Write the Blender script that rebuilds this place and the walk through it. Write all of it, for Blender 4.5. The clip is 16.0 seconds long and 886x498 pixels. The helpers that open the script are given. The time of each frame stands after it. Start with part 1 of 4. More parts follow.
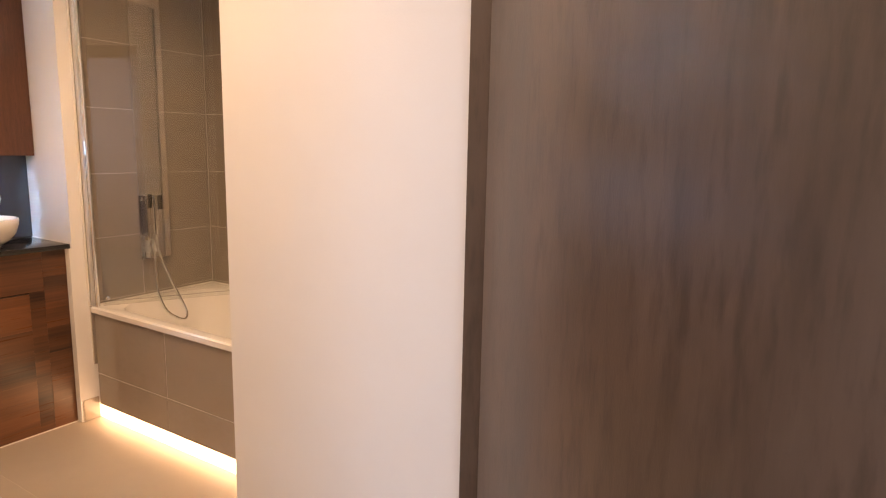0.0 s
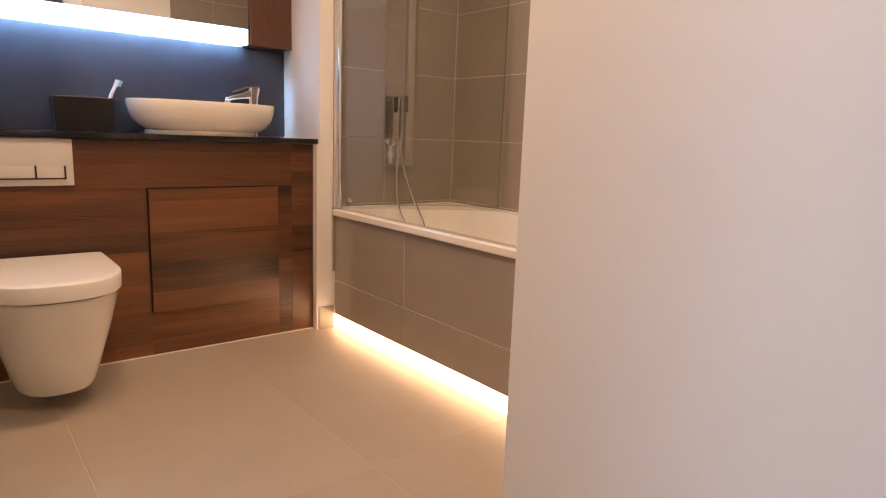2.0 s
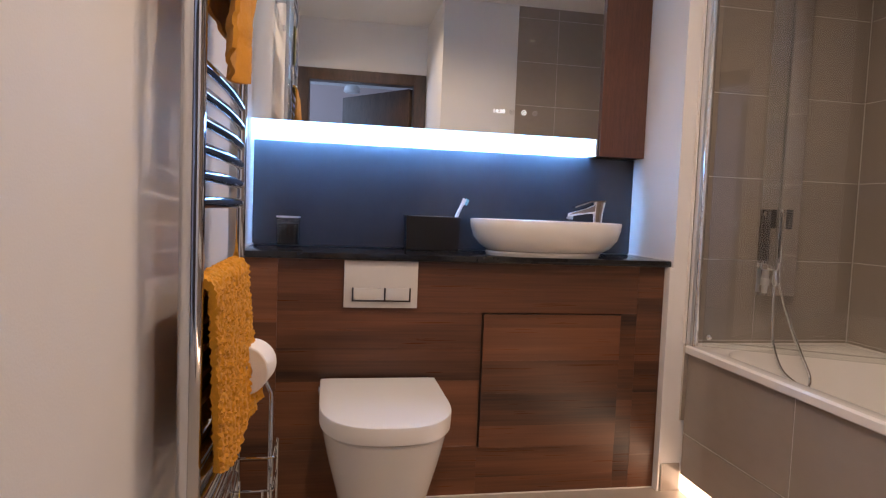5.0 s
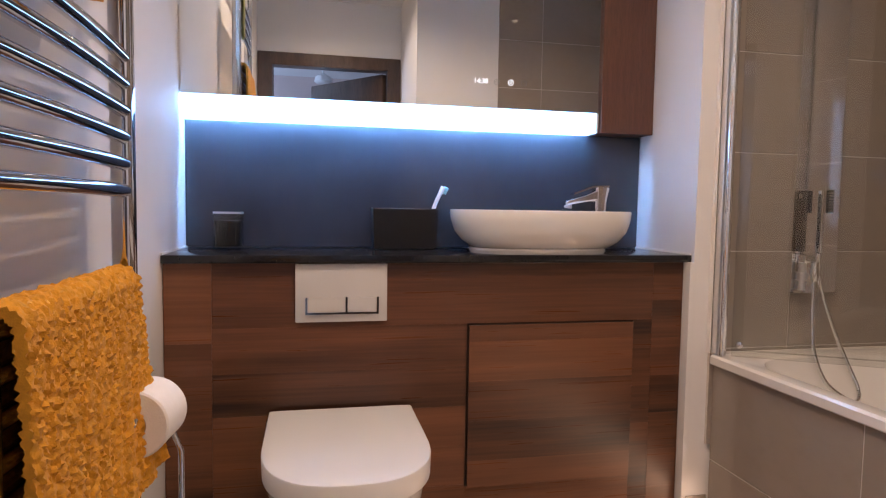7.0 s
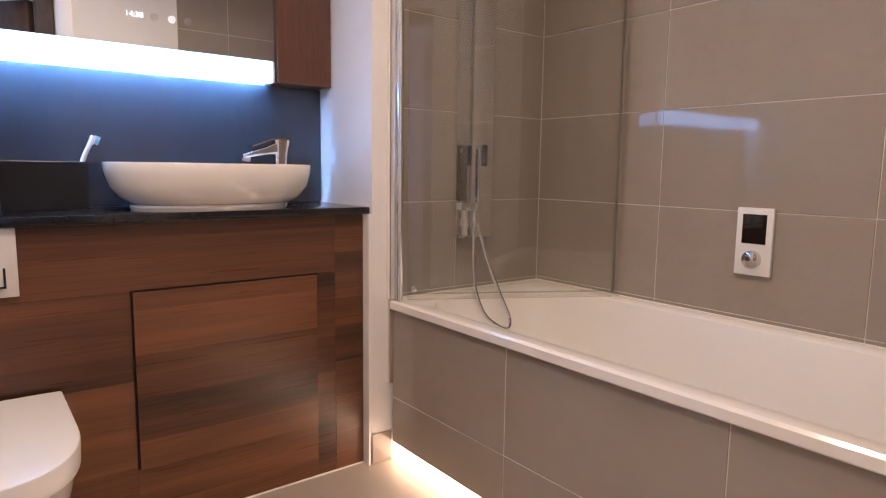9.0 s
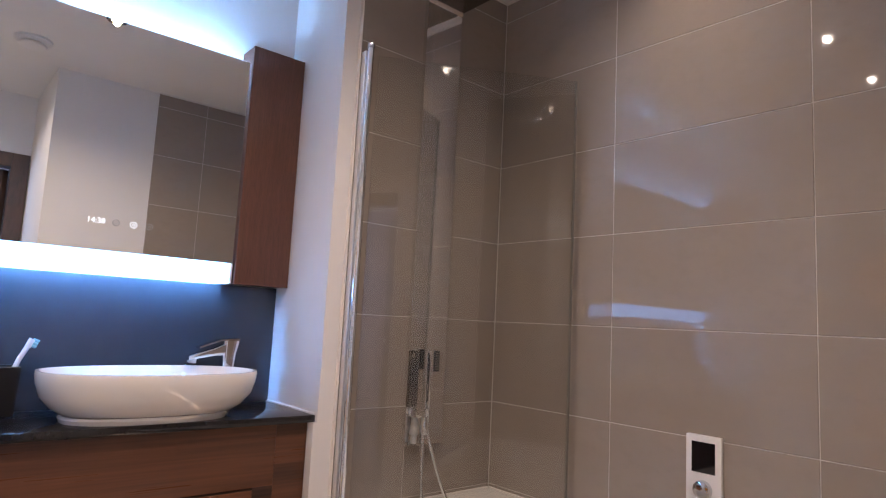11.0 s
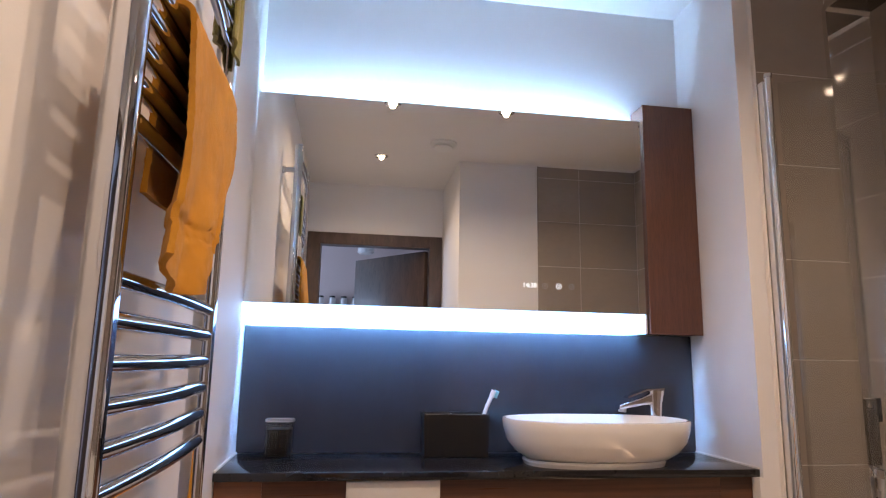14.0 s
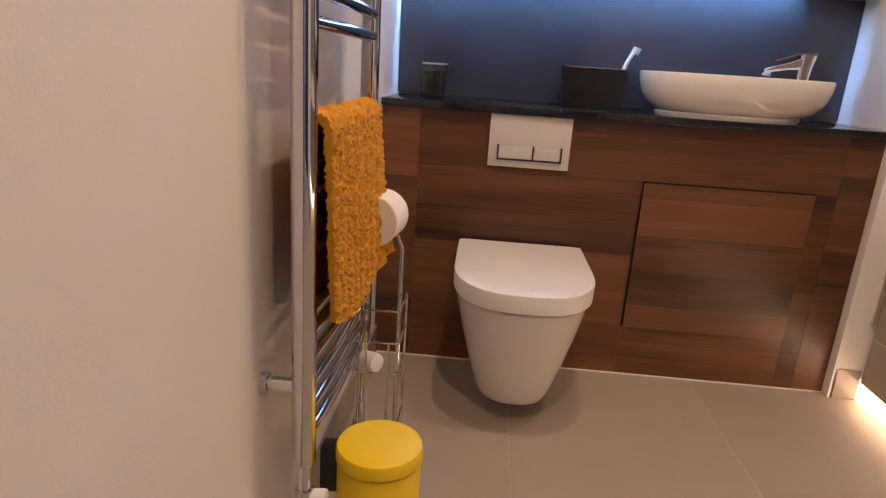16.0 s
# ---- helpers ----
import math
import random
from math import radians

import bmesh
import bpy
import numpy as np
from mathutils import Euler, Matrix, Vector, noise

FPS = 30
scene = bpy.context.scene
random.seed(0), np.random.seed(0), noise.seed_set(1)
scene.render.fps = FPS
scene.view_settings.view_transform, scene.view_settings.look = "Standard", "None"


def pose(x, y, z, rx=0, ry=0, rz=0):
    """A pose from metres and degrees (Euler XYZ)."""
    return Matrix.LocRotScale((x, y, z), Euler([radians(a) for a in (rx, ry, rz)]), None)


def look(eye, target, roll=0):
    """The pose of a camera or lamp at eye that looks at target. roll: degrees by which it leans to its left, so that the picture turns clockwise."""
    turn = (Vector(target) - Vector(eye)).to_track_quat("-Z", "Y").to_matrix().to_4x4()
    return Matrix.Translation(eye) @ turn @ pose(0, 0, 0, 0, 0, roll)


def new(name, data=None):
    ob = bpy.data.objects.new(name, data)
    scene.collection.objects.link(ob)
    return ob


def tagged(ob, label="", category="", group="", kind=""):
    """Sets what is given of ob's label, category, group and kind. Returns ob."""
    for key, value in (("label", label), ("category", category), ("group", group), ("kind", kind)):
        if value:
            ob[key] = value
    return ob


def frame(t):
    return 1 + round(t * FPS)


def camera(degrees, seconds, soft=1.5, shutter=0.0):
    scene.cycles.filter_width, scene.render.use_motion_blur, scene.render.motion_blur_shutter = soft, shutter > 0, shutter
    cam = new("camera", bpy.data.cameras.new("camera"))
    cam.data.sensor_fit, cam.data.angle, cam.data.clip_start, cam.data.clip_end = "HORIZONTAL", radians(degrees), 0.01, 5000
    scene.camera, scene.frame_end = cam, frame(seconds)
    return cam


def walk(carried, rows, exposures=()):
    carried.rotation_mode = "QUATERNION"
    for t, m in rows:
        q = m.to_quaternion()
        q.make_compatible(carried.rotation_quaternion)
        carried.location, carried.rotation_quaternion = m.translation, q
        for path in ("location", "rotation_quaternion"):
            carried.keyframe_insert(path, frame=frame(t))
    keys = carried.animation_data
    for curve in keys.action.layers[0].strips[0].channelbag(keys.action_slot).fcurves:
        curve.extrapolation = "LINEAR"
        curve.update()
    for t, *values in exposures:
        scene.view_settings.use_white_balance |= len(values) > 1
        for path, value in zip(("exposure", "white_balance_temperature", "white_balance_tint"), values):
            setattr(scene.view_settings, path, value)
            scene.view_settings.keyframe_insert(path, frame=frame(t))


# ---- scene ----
cam = camera(70.7, 16.0, 1.2)
PATH = [
    (0, (0.045, -2.967, 1.326), (1.718, -1.917, 1.006), 1.1),
    (0.5, (0.001, -2.864, 1.194), (1.627, -1.747, 0.864), 0.9),
    (1, (0.039, -2.799, 1.028), (1.491, -1.467, 0.685), 1.3),
    (1.5, (0.13, -2.685, 0.929), (1.473, -1.245, 0.579), 2.0),
    (2, (0.218, -2.522, 0.886), (1.46, -0.994, 0.535), 2.1),
    (2.5, (0.272, -2.423, 0.865), (1.213, -0.694, 0.512), 1.5),
    (3, (0.252, -2.359, 0.905), (0.872, -0.492, 0.545), 0.7),
    (3.5, (0.26, -2.286, 0.926), (0.745, -0.374, 0.596), 0.4),
    (4, (0.249, -2.212, 0.937), (0.671, -0.281, 0.633), 0.7),
    (4.5, (0.267, -2.155, 1.005), (0.656, -0.203, 0.805), 1.8),
    (4.7, (0.272, -2.148, 1.016), (0.64, -0.189, 0.859), 2.3),
    (6.8, (0.381, -1.75, 0.995), (0.699, 0.223, 0.923), 1.2),
    (7, (0.382, -1.736, 0.991), (0.794, 0.217, 0.862), 0.9),
    (7.5, (0.379, -1.698, 0.968), (1.135, 0.145, 0.79), 0.5),
    (8, (0.446, -1.718, 0.967), (1.429, 0.008, 0.737), 0.2),
    (8.2, (0.479, -1.734, 0.959), (1.53, -0.05, 0.711), -0.1),
    (10.3, (0.515, -1.747, 1.027), (1.859, -0.274, 0.867), 2.8),
    (10.5, (0.531, -1.76, 1.032), (1.854, -0.26, 1.028), 2.5),
    (11, (0.529, -1.766, 1.16), (1.813, -0.25, 1.396), 2.9),
    (11.5, (0.519, -1.768, 1.182), (1.77, -0.262, 1.591), 3.7),
    (12, (0.517, -1.772, 1.201), (1.756, -0.266, 1.641), 4.2),
    (12.5, (0.472, -1.759, 1.197), (1.612, -0.175, 1.632), 4.1),
    (13, (0.36, -1.764, 1.22), (1.218, -0.002, 1.617), 2.6),
    (13.5, (0.344, -1.759, 1.219), (0.874, 0.133, 1.594), 1.3),
    (14, (0.319, -1.753, 1.155), (0.615, 0.194, 1.505), 1.1),
    (14.5, (0.312, -1.78, 1.114), (0.443, 0.203, 1.342), 2.0),
    (15, (0.345, -1.817, 1.027), (0.344, 0.183, 1.005), 3.0),
    (15.5, (0.353, -1.869, 0.996), (0.247, 0.099, 0.655), 3.4),
    (16, (0.329, -1.96, 0.967), (0.221, -0.045, 0.402), 3.8),
]
EXPOSURES = [(0, 0.66, 9400, 14), (1.0, 0.72, 9200, 14), (1.5, 0.60, 8900, 14), (2.5, 0.36, 7800, 12), (3.5, 0.15, 6350, 9), (4.5, 0.15, 6250, 9), (7, 0.28, 6300, 11), (8, 0.52, 6450, 11),
             (10.5, 0.44, 5650, 9), (11.5, 0.16, 5850, 10), (12.5, 0.32, 6250, 10), (14.5, 0.14, 6700, 11), (15.5, 0.2, 7000, 13), (16, 0.2, 7050, 12)]
walk(cam, [(t, look(eye, target, roll)) for t, eye, target, roll in PATH], EXPOSURES)

# ---- light ----
world = bpy.data.worlds.new("world")
scene.world = world
world.use_nodes = True
wn = world.node_tree.nodes
sky = wn.new("ShaderNodeTexSky")
sky.sky_type, sky.sun_disc, sky.sun_elevation, sky.sun_rotation = "NISHITA", False, radians(35), radians(200)
world.node_tree.links.new(sky.outputs[0], wn["Background"].inputs[0])
wn["Background"].inputs[1].default_value = 0.1


def lamp(name, kind, power, colour, m, **more):
    data = bpy.data.lights.new(name, kind)
    data.energy, data.color = power, colour
    ob = new(name, data)
    ob.matrix_basis = m
    return ob


WARM, COOL, DAY = (1.0, 0.64, 0.42), (0.22, 0.49, 1.0), (0.46, 0.63, 1.0)
SPOTS = [(0.51, -0.85), (1.12, -0.85), (0.50, -1.73), (1.94, -0.88)]
SPOT_WATTS, DAY_WATTS = (33.0, 33.0, 33.0, 11.0), 46.0
LED_MIRROR, LED_DOWN, LED_TOP, LED_BATH = 5.5, 240.0, 170.0, 6.0

for (sx, sy), watts in zip(SPOTS, SPOT_WATTS):
    s = lamp("downlight_beam", "SPOT", watts, (1.0, 0.72, 0.53), pose(sx, sy, 2.462))
    s.data.spot_size, s.data.spot_blend, s.data.shadow_soft_size = radians(150), 1.0, 0.014
day = lamp("window_daylight", "AREA", DAY_WATTS, DAY, pose(-1.78, -4.0, 1.5, 0, -90, 0))
day.data.shape, day.data.size, day.data.size_y = "RECTANGLE", 1.3, 1.2

# ---- materials ----


def material(name, base, rough=0.5, metal=0.0, vary=0.0, scale=8.0, stretch=(1, 1, 1), bump=0.0, bump_scale=120.0,
             per_object=0.0, emission=None, strength=0.0, coat=0.0, rough_vary=0.0, detail_colour=None, sheen=0.0):
    """A Principled material with large and fine variation in colour, gloss and relief."""
    mat = bpy.data.materials.new(name)
    mat.use_nodes = True
    nt = mat.node_tree
    n, link = nt.nodes, nt.links.new
    b = n["Principled BSDF"]
    b.inputs["Base Color"].default_value = (*base, 1)
    b.inputs["Roughness"].default_value = rough
    b.inputs["Metallic"].default_value = metal
    b.inputs["Coat Weight"].default_value = coat
    b.inputs["Sheen Weight"].default_value = sheen
    if emission:
        b.inputs["Emission Color"].default_value = (*emission, 1)
        b.inputs["Emission Strength"].default_value = strength
    co = n.new("ShaderNodeTexCoord")
    mp = n.new("ShaderNodeMapping")
    mp.inputs["Scale"].default_value = stretch
    link(co.outputs["Object"], mp.inputs["Vector"])
    vector = mp.outputs["Vector"]
    if per_object:
        info = n.new("ShaderNodeObjectInfo")
        shift = n.new("ShaderNodeVectorMath")
        shift.operation = "SCALE"
        shift.inputs[0].default_value = (17.0, 31.0, 23.0)
        link(info.outputs["Random"], shift.inputs["Scale"])
        add = n.new("ShaderNodeVectorMath")
        link(vector, add.inputs[0])
        link(shift.outputs[0], add.inputs[1])
        vector = add.outputs[0]
    if vary or per_object:
        big = n.new("ShaderNodeTexNoise")
        big.inputs["Scale"].default_value, big.inputs["Detail"].default_value = scale, 6
        big.inputs["Roughness"].default_value = 0.62
        link(vector, big.inputs["Vector"])
        ramp = n.new("ShaderNodeMapRange")
        ramp.inputs["From Min"].default_value, ramp.inputs["From Max"].default_value = 0.28, 0.72
        ramp.inputs["To Min"].default_value, ramp.inputs["To Max"].default_value = 1 - vary, 1 + vary
        link(big.outputs[0], ramp.inputs["Value"])
        value = ramp.outputs[0]
        if per_object:
            pr = n.new("ShaderNodeMapRange")
            pr.inputs["To Min"].default_value, pr.inputs["To Max"].default_value = 1 - per_object, 1 + per_object
            link(info.outputs["Random"], pr.inputs["Value"])
            mul = n.new("ShaderNodeMath")
            mul.operation = "MULTIPLY"
            link(value, mul.inputs[0])
            link(pr.outputs[0], mul.inputs[1])
            value = mul.outputs[0]
        col = n.new("ShaderNodeVectorMath")
        col.operation = "SCALE"
        col.inputs[0].default_value = base
        link(value, col.inputs["Scale"])
        if detail_colour:
            fine = n.new("ShaderNodeTexNoise")
            fine.inputs["Scale"].default_value, fine.inputs["Detail"].default_value = scale * 5, 8
            link(vector, fine.inputs["Vector"])
            fr = n.new("ShaderNodeMapRange")
            fr.inputs["From Min"].default_value, fr.inputs["From Max"].default_value = 0.50, 0.72
            fr.inputs["To Max"].default_value = 0.75
            link(fine.outputs[0], fr.inputs["Value"])
            mix = n.new("ShaderNodeMix")
            mix.data_type = "RGBA"
            link(fr.outputs[0], mix.inputs[0])
            link(col.outputs[0], mix.inputs[6])
            mix.inputs[7].default_value = (*detail_colour, 1)
            link(mix.outputs[2], b.inputs["Base Color"])
        else:
            link(col.outputs[0], b.inputs["Base Color"])
        if rough_vary:
            rr = n.new("ShaderNodeMapRange")
            rr.inputs["To Min"].default_value, rr.inputs["To Max"].default_value = rough - rough_vary, rough + rough_vary
            link(big.outputs[0], rr.inputs["Value"])
            link(rr.outputs[0], b.inputs["Roughness"])
    if bump:
        grain = n.new("ShaderNodeTexNoise")
        grain.inputs["Scale"].default_value, grain.inputs["Detail"].default_value = bump_scale, 4
        link(vector, grain.inputs["Vector"])
        bp = n.new("ShaderNodeBump")
        bp.inputs["Strength"].default_value, bp.inputs["Distance"].default_value = bump, 0.002
        link(grain.outputs[0], bp.inputs["Height"])
        link(bp.outputs[0], b.inputs["Normal"])
    return mat


PAINT = material("white_paint", (0.78, 0.77, 0.76), 0.55, vary=0.02, scale=2.5, bump=0.12, bump_scale=260)
CEIL = material("ceiling_paint", (0.80, 0.79, 0.77), 0.7, vary=0.02, scale=2.0, bump=0.1, bump_scale=200)
TILE = material("grey_porcelain", (0.32, 0.275, 0.238), 0.035, vary=0.035, scale=4, stretch=(1, 1, 1.6),
                per_object=0.03, rough_vary=0.012, detail_colour=(0.308, 0.265, 0.229))
FLOOR_TILE = material("floor_porcelain", (0.40, 0.345, 0.295), 0.38, vary=0.05, scale=4, bump=0.05, bump_scale=180,
                      per_object=0.02, rough_vary=0.06)
GROUT = material("pale_grout", (0.60, 0.56, 0.51), 0.85, vary=0.1, scale=30, bump=0.2)
FLOOR_GROUT = material("floor_grout", (0.50, 0.44, 0.385), 0.85, vary=0.1, scale=30, bump=0.2)
WOOD_UP = material("walnut_laminate_upright", (0.108, 0.046, 0.027), 0.40, vary=0.20, scale=5.5, stretch=(14.0, 14.0, 1.0), bump=0.08,
                   bump_scale=60, per_object=0.06, rough_vary=0.06, detail_colour=(0.068, 0.029, 0.018))
WOOD_EDGE = material("walnut_edge", (0.035, 0.018, 0.012), 0.5, vary=0.1)
STONE = material("black_stone", (0.012, 0.012, 0.014), 0.13, vary=0.25, scale=60, bump=0.01, rough_vary=0.04)
SPLASH = material("dark_splashback", (0.020, 0.021, 0.026), 0.36, vary=0.18, scale=9, rough_vary=0.06, coat=0.55)
CERAMIC = material("white_ceramic", (0.80, 0.79, 0.77), 0.05, vary=0.01, scale=3, coat=0.3)
ACRYLIC = material("white_acrylic", (0.80, 0.78, 0.75), 0.15, vary=0.015, scale=3, coat=0.2)
PLASTIC = material("white_plastic", (0.78, 0.77, 0.76), 0.28, vary=0.01, scale=5)
PLATE = material("flush_plate_enamel", (0.60, 0.585, 0.57), 0.30, vary=0.02, scale=8, rough_vary=0.04)
CHROME = material("chrome", (0.64, 0.65, 0.67), 0.05, 1.0, vary=0.02, scale=12, rough_vary=0.02)
SATIN = material("satin_metal", (0.80, 0.80, 0.80), 0.34, 1.0, vary=0.04, scale=40, rough_vary=0.05)
DARK_WOOD = material("dark_oak_veneer", (0.084, 0.054, 0.040), 0.32, vary=0.30, scale=3.2, stretch=(5, 5, 1), bump=0.08, bump_scale=110,
                     rough_vary=0.08, detail_colour=(0.045, 0.029, 0.022))
MIRROR = material("mirror_silver", (0.90, 0.92, 0.91), 0.0, 1.0)
STEEL = material("polished_steel", (0.86, 0.85, 0.84), 0.06, 1.0, vary=0.02, scale=6, rough_vary=0.02)
BLACK = material("black_plastic", (0.007, 0.0065, 0.0065), 0.35, vary=0.2, scale=30)
BRIGHT = material("polished_chrome", (0.86, 0.87, 0.88), 0.06, 1.0, vary=0.02, scale=12)
# Darker than STEEL: carries the dark reflection on the rain head's underside.
DARK_METAL = material("darkened_steel", (0.20, 0.19, 0.18), 0.22, 1.0, vary=0.05, scale=30)
EDGE_GREY = material("grey_seal", (0.16, 0.15, 0.13), 0.4)
BLACK_GLASS = material("black_glass", (0.006, 0.006, 0.008), 0.04, coat=0.5)
YELLOW = material("yellow_enamel", (0.86, 0.59, 0.012), 0.38, vary=0.03, scale=6, bump=0.02)
PAPER = material("soft_tissue", (0.84, 0.82, 0.80), 0.95, vary=0.03, scale=40, bump=0.35, bump_scale=300)
CARD = material("brown_card", (0.34, 0.26, 0.18), 0.9, vary=0.1, scale=30)
CHENILLE = material("orange_chenille", (0.60, 0.265, 0.012), 0.95, vary=0.22, scale=60, bump=0.6, bump_scale=420, sheen=0.08)
TERRY = material("mustard_terry", (0.52, 0.225, 0.009), 0.97, vary=0.14, scale=26, bump=0.9, bump_scale=700, sheen=0.12)
OLIVE = material("olive_terry", (0.19, 0.17, 0.02), 0.97, vary=0.15, scale=26, bump=0.9, bump_scale=700, sheen=0.4)
SILICONE = material("white_silicone", (0.80, 0.77, 0.73), 0.4)
HALL_PAINT = material("hall_paint", (0.62, 0.50, 0.47), 0.6, vary=0.03, scale=2, bump=0.1, bump_scale=250)
CARPET = material("hall_carpet", (0.32, 0.29, 0.26), 0.95, vary=0.12, scale=60, bump=0.6, bump_scale=500)
TEAL = material("teal_bristles", (0.25, 0.55, 0.60), 0.6, vary=0.1, scale=90)
GLOW_COOL = material("led_diffuser_cool", (0.8, 0.8, 0.8), 0.5, emission=COOL, strength=LED_MIRROR)
GLOW_DOWN = material("led_strip_bar", (0.8, 0.8, 0.8), 0.5, emission=COOL, strength=LED_DOWN)
GLOW_TOP = material("led_strip_cool", (0.8, 0.8, 0.8), 0.5, emission=(0.36, 0.62, 1.0), strength=LED_TOP)
GLOW_WARM = material("led_strip_warm", (0.8, 0.8, 0.8), 0.5, emission=WARM, strength=LED_BATH)
GLOW_SPOT = material("downlight_lens", (0.9, 0.9, 0.9), 0.3, emission=(1.0, 0.78, 0.55), strength=13.0)
GLOW_DIGIT = material("display_digits", (0.8, 0.8, 0.8), 0.5, emission=(0.85, 0.93, 1.0), strength=1.0)
DIM_ICON = material("etched_icon", (0.32, 0.34, 0.36), 0.5)



def plank_wood(name, light, dark, rough):
    """Laminate boards: broad figure and fine lines along x, each board in its own tone."""
    mat = bpy.data.materials.new(name)
    mat.use_nodes = True
    n, link = mat.node_tree.nodes, mat.node_tree.links.new
    b = n["Principled BSDF"]
    co, info = n.new("ShaderNodeTexCoord"), n.new("ShaderNodeObjectInfo")
    shift, add = n.new("ShaderNodeVectorMath"), n.new("ShaderNodeVectorMath")
    shift.operation = "SCALE"
    shift.inputs[0].default_value = (19.0, 37.0, 53.0)
    link(info.outputs["Random"], shift.inputs["Scale"])
    link(co.outputs["Object"], add.inputs[0])
    link(shift.outputs[0], add.inputs[1])

    def figure(stretch, detail, distortion=0.0):
        mp, tex = n.new("ShaderNodeMapping"), n.new("ShaderNodeTexNoise")
        mp.inputs["Scale"].default_value = stretch
        link(add.outputs[0], mp.inputs["Vector"])
        link(mp.outputs[0], tex.inputs["Vector"])
        tex.inputs["Scale"].default_value, tex.inputs["Detail"].default_value = 1.0, detail
        tex.inputs["Distortion"].default_value = distortion
        return tex.outputs[0]

    def spread(value, a, c, lo, hi):
        r = n.new("ShaderNodeMapRange")
        r.inputs["From Min"].default_value, r.inputs["From Max"].default_value = a, c
        r.inputs["To Min"].default_value, r.inputs["To Max"].default_value = lo, hi
        link(value, r.inputs["Value"])
        return r.outputs[0]

    def total(p, q):
        m = n.new("ShaderNodeMath")
        link(p, m.inputs[0])
        link(q, m.inputs[1])
        return m.outputs[0]

    broad = spread(figure((0.9, 0.9, 13.0), 2.0, 0.4), 0.3, 0.7, 0.0, 0.50)
    lines = spread(figure((3.0, 3.0, 130.0), 5.0), 0.3, 0.7, 0.0, 0.24)
    board = spread(info.outputs["Random"], 0.0, 1.0, -0.10, 0.40)
    mix = n.new("ShaderNodeMix")
    mix.data_type = "RGBA"
    link(total(total(broad, lines), board), mix.inputs[0])
    mix.inputs[6].default_value, mix.inputs[7].default_value = (*dark, 1), (*light, 1)
    link(mix.outputs[2], b.inputs["Base Color"])
    link(spread(lines, 0.0, 0.24, rough + 0.06, rough - 0.06), b.inputs["Roughness"])
    bp = n.new("ShaderNodeBump")
    bp.inputs["Strength"].default_value, bp.inputs["Distance"].default_value = 0.12, 0.001
    link(lines, bp.inputs["Height"])
    link(bp.outputs[0], b.inputs["Normal"])
    return mat


WOOD = plank_wood("walnut_laminate", (0.218, 0.088, 0.040), (0.024, 0.0100, 0.0062), 0.32)

GLASS = bpy.data.materials.new("clear_glass")
GLASS.use_nodes = True
gt = GLASS.node_tree
gt.nodes.remove(gt.nodes["Principled BSDF"])
clear, shine = gt.nodes.new("ShaderNodeBsdfTransparent"), gt.nodes.new("ShaderNodeBsdfGlossy")
clear.inputs["Color"].default_value = (0.915, 0.92, 0.905, 1)
shine.inputs["Roughness"].default_value = 0.0
facing, both = gt.nodes.new("ShaderNodeLayerWeight"), gt.nodes.new("ShaderNodeMixShader")
facing.inputs["Blend"].default_value = 0.5
fifth, gloss = gt.nodes.new("ShaderNodeMath"), gt.nodes.new("ShaderNodeMapRange")
fifth.operation = "POWER"
fifth.inputs[1].default_value = 5.0
gloss.inputs["To Min"].default_value = 0.045
gt.links.new(facing.outputs["Facing"], fifth.inputs[0])
gt.links.new(fifth.outputs[0], gloss.inputs["Value"])
gt.links.new(gloss.outputs[0], both.inputs[0])
gt.links.new(clear.outputs[0], both.inputs[1])
gt.links.new(shine.outputs[0], both.inputs[2])
gt.links.new(both.outputs[0], gt.nodes["Material Output"].inputs[0])

# ---- mesh helpers ----


def box(bm, x0, x1, y0, y1, z0, z1, bevel=0.0, segments=2):
    made = bmesh.ops.create_cube(bm, size=1.0, matrix=Matrix.LocRotScale(
        ((x0 + x1) / 2, (y0 + y1) / 2, (z0 + z1) / 2), None, (x1 - x0, y1 - y0, z1 - z0)))
    if bevel:
        edges = list({e for v in made["verts"] for e in v.link_edges})
        bmesh.ops.bevel(bm, geom=edges, offset=bevel, segments=segments, profile=0.5, affect="EDGES")
    return bm


def loft(bm, rings, cap_start=True, cap_end=True):
    """Joins rings of equally many points into a skin."""
    loops = [[bm.verts.new(p) for p in ring] for ring in rings]
    for a, b in zip(loops, loops[1:]):
        for i in range(len(a)):
            j = (i + 1) % len(a)
            bm.faces.new((a[i], a[j], b[j], b[i]))
    if cap_start:
        bm.faces.new(list(reversed(loops[0])))
    if cap_end:
        bm.faces.new(loops[-1])
    return bm


def oval(cx, cy, z, rx, ry, power=2.0, n=48):
    """A level ring, from an ellipse (power 2) towards a rounded rectangle."""
    ring = []
    for i in range(n):
        a = 2 * math.pi * i / n
        c, s = math.cos(a), math.sin(a)
        ring.append((cx + rx * math.copysign(abs(c) ** (2 / power), c), cy + ry * math.copysign(abs(s) ** (2 / power), s), z))
    return ring


def rod(bm, points, r, n=12, cap=True):
    """A round bar along points."""
    pts = [Vector(p) for p in points]
    rings, up = [], None
    for i, p in enumerate(pts):
        way = (pts[min(i + 1, len(pts) - 1)] - pts[max(i - 1, 0)]).normalized()
        if up is None:
            up = way.orthogonal().normalized()
        else:
            up = (up - way * up.dot(way)).normalized()
        side = way.cross(up)
        rings.append([p + r * (math.cos(2 * math.pi * k / n) * up + math.sin(2 * math.pi * k / n) * side) for k in range(n)])
    return loft(bm, rings, cap, cap)


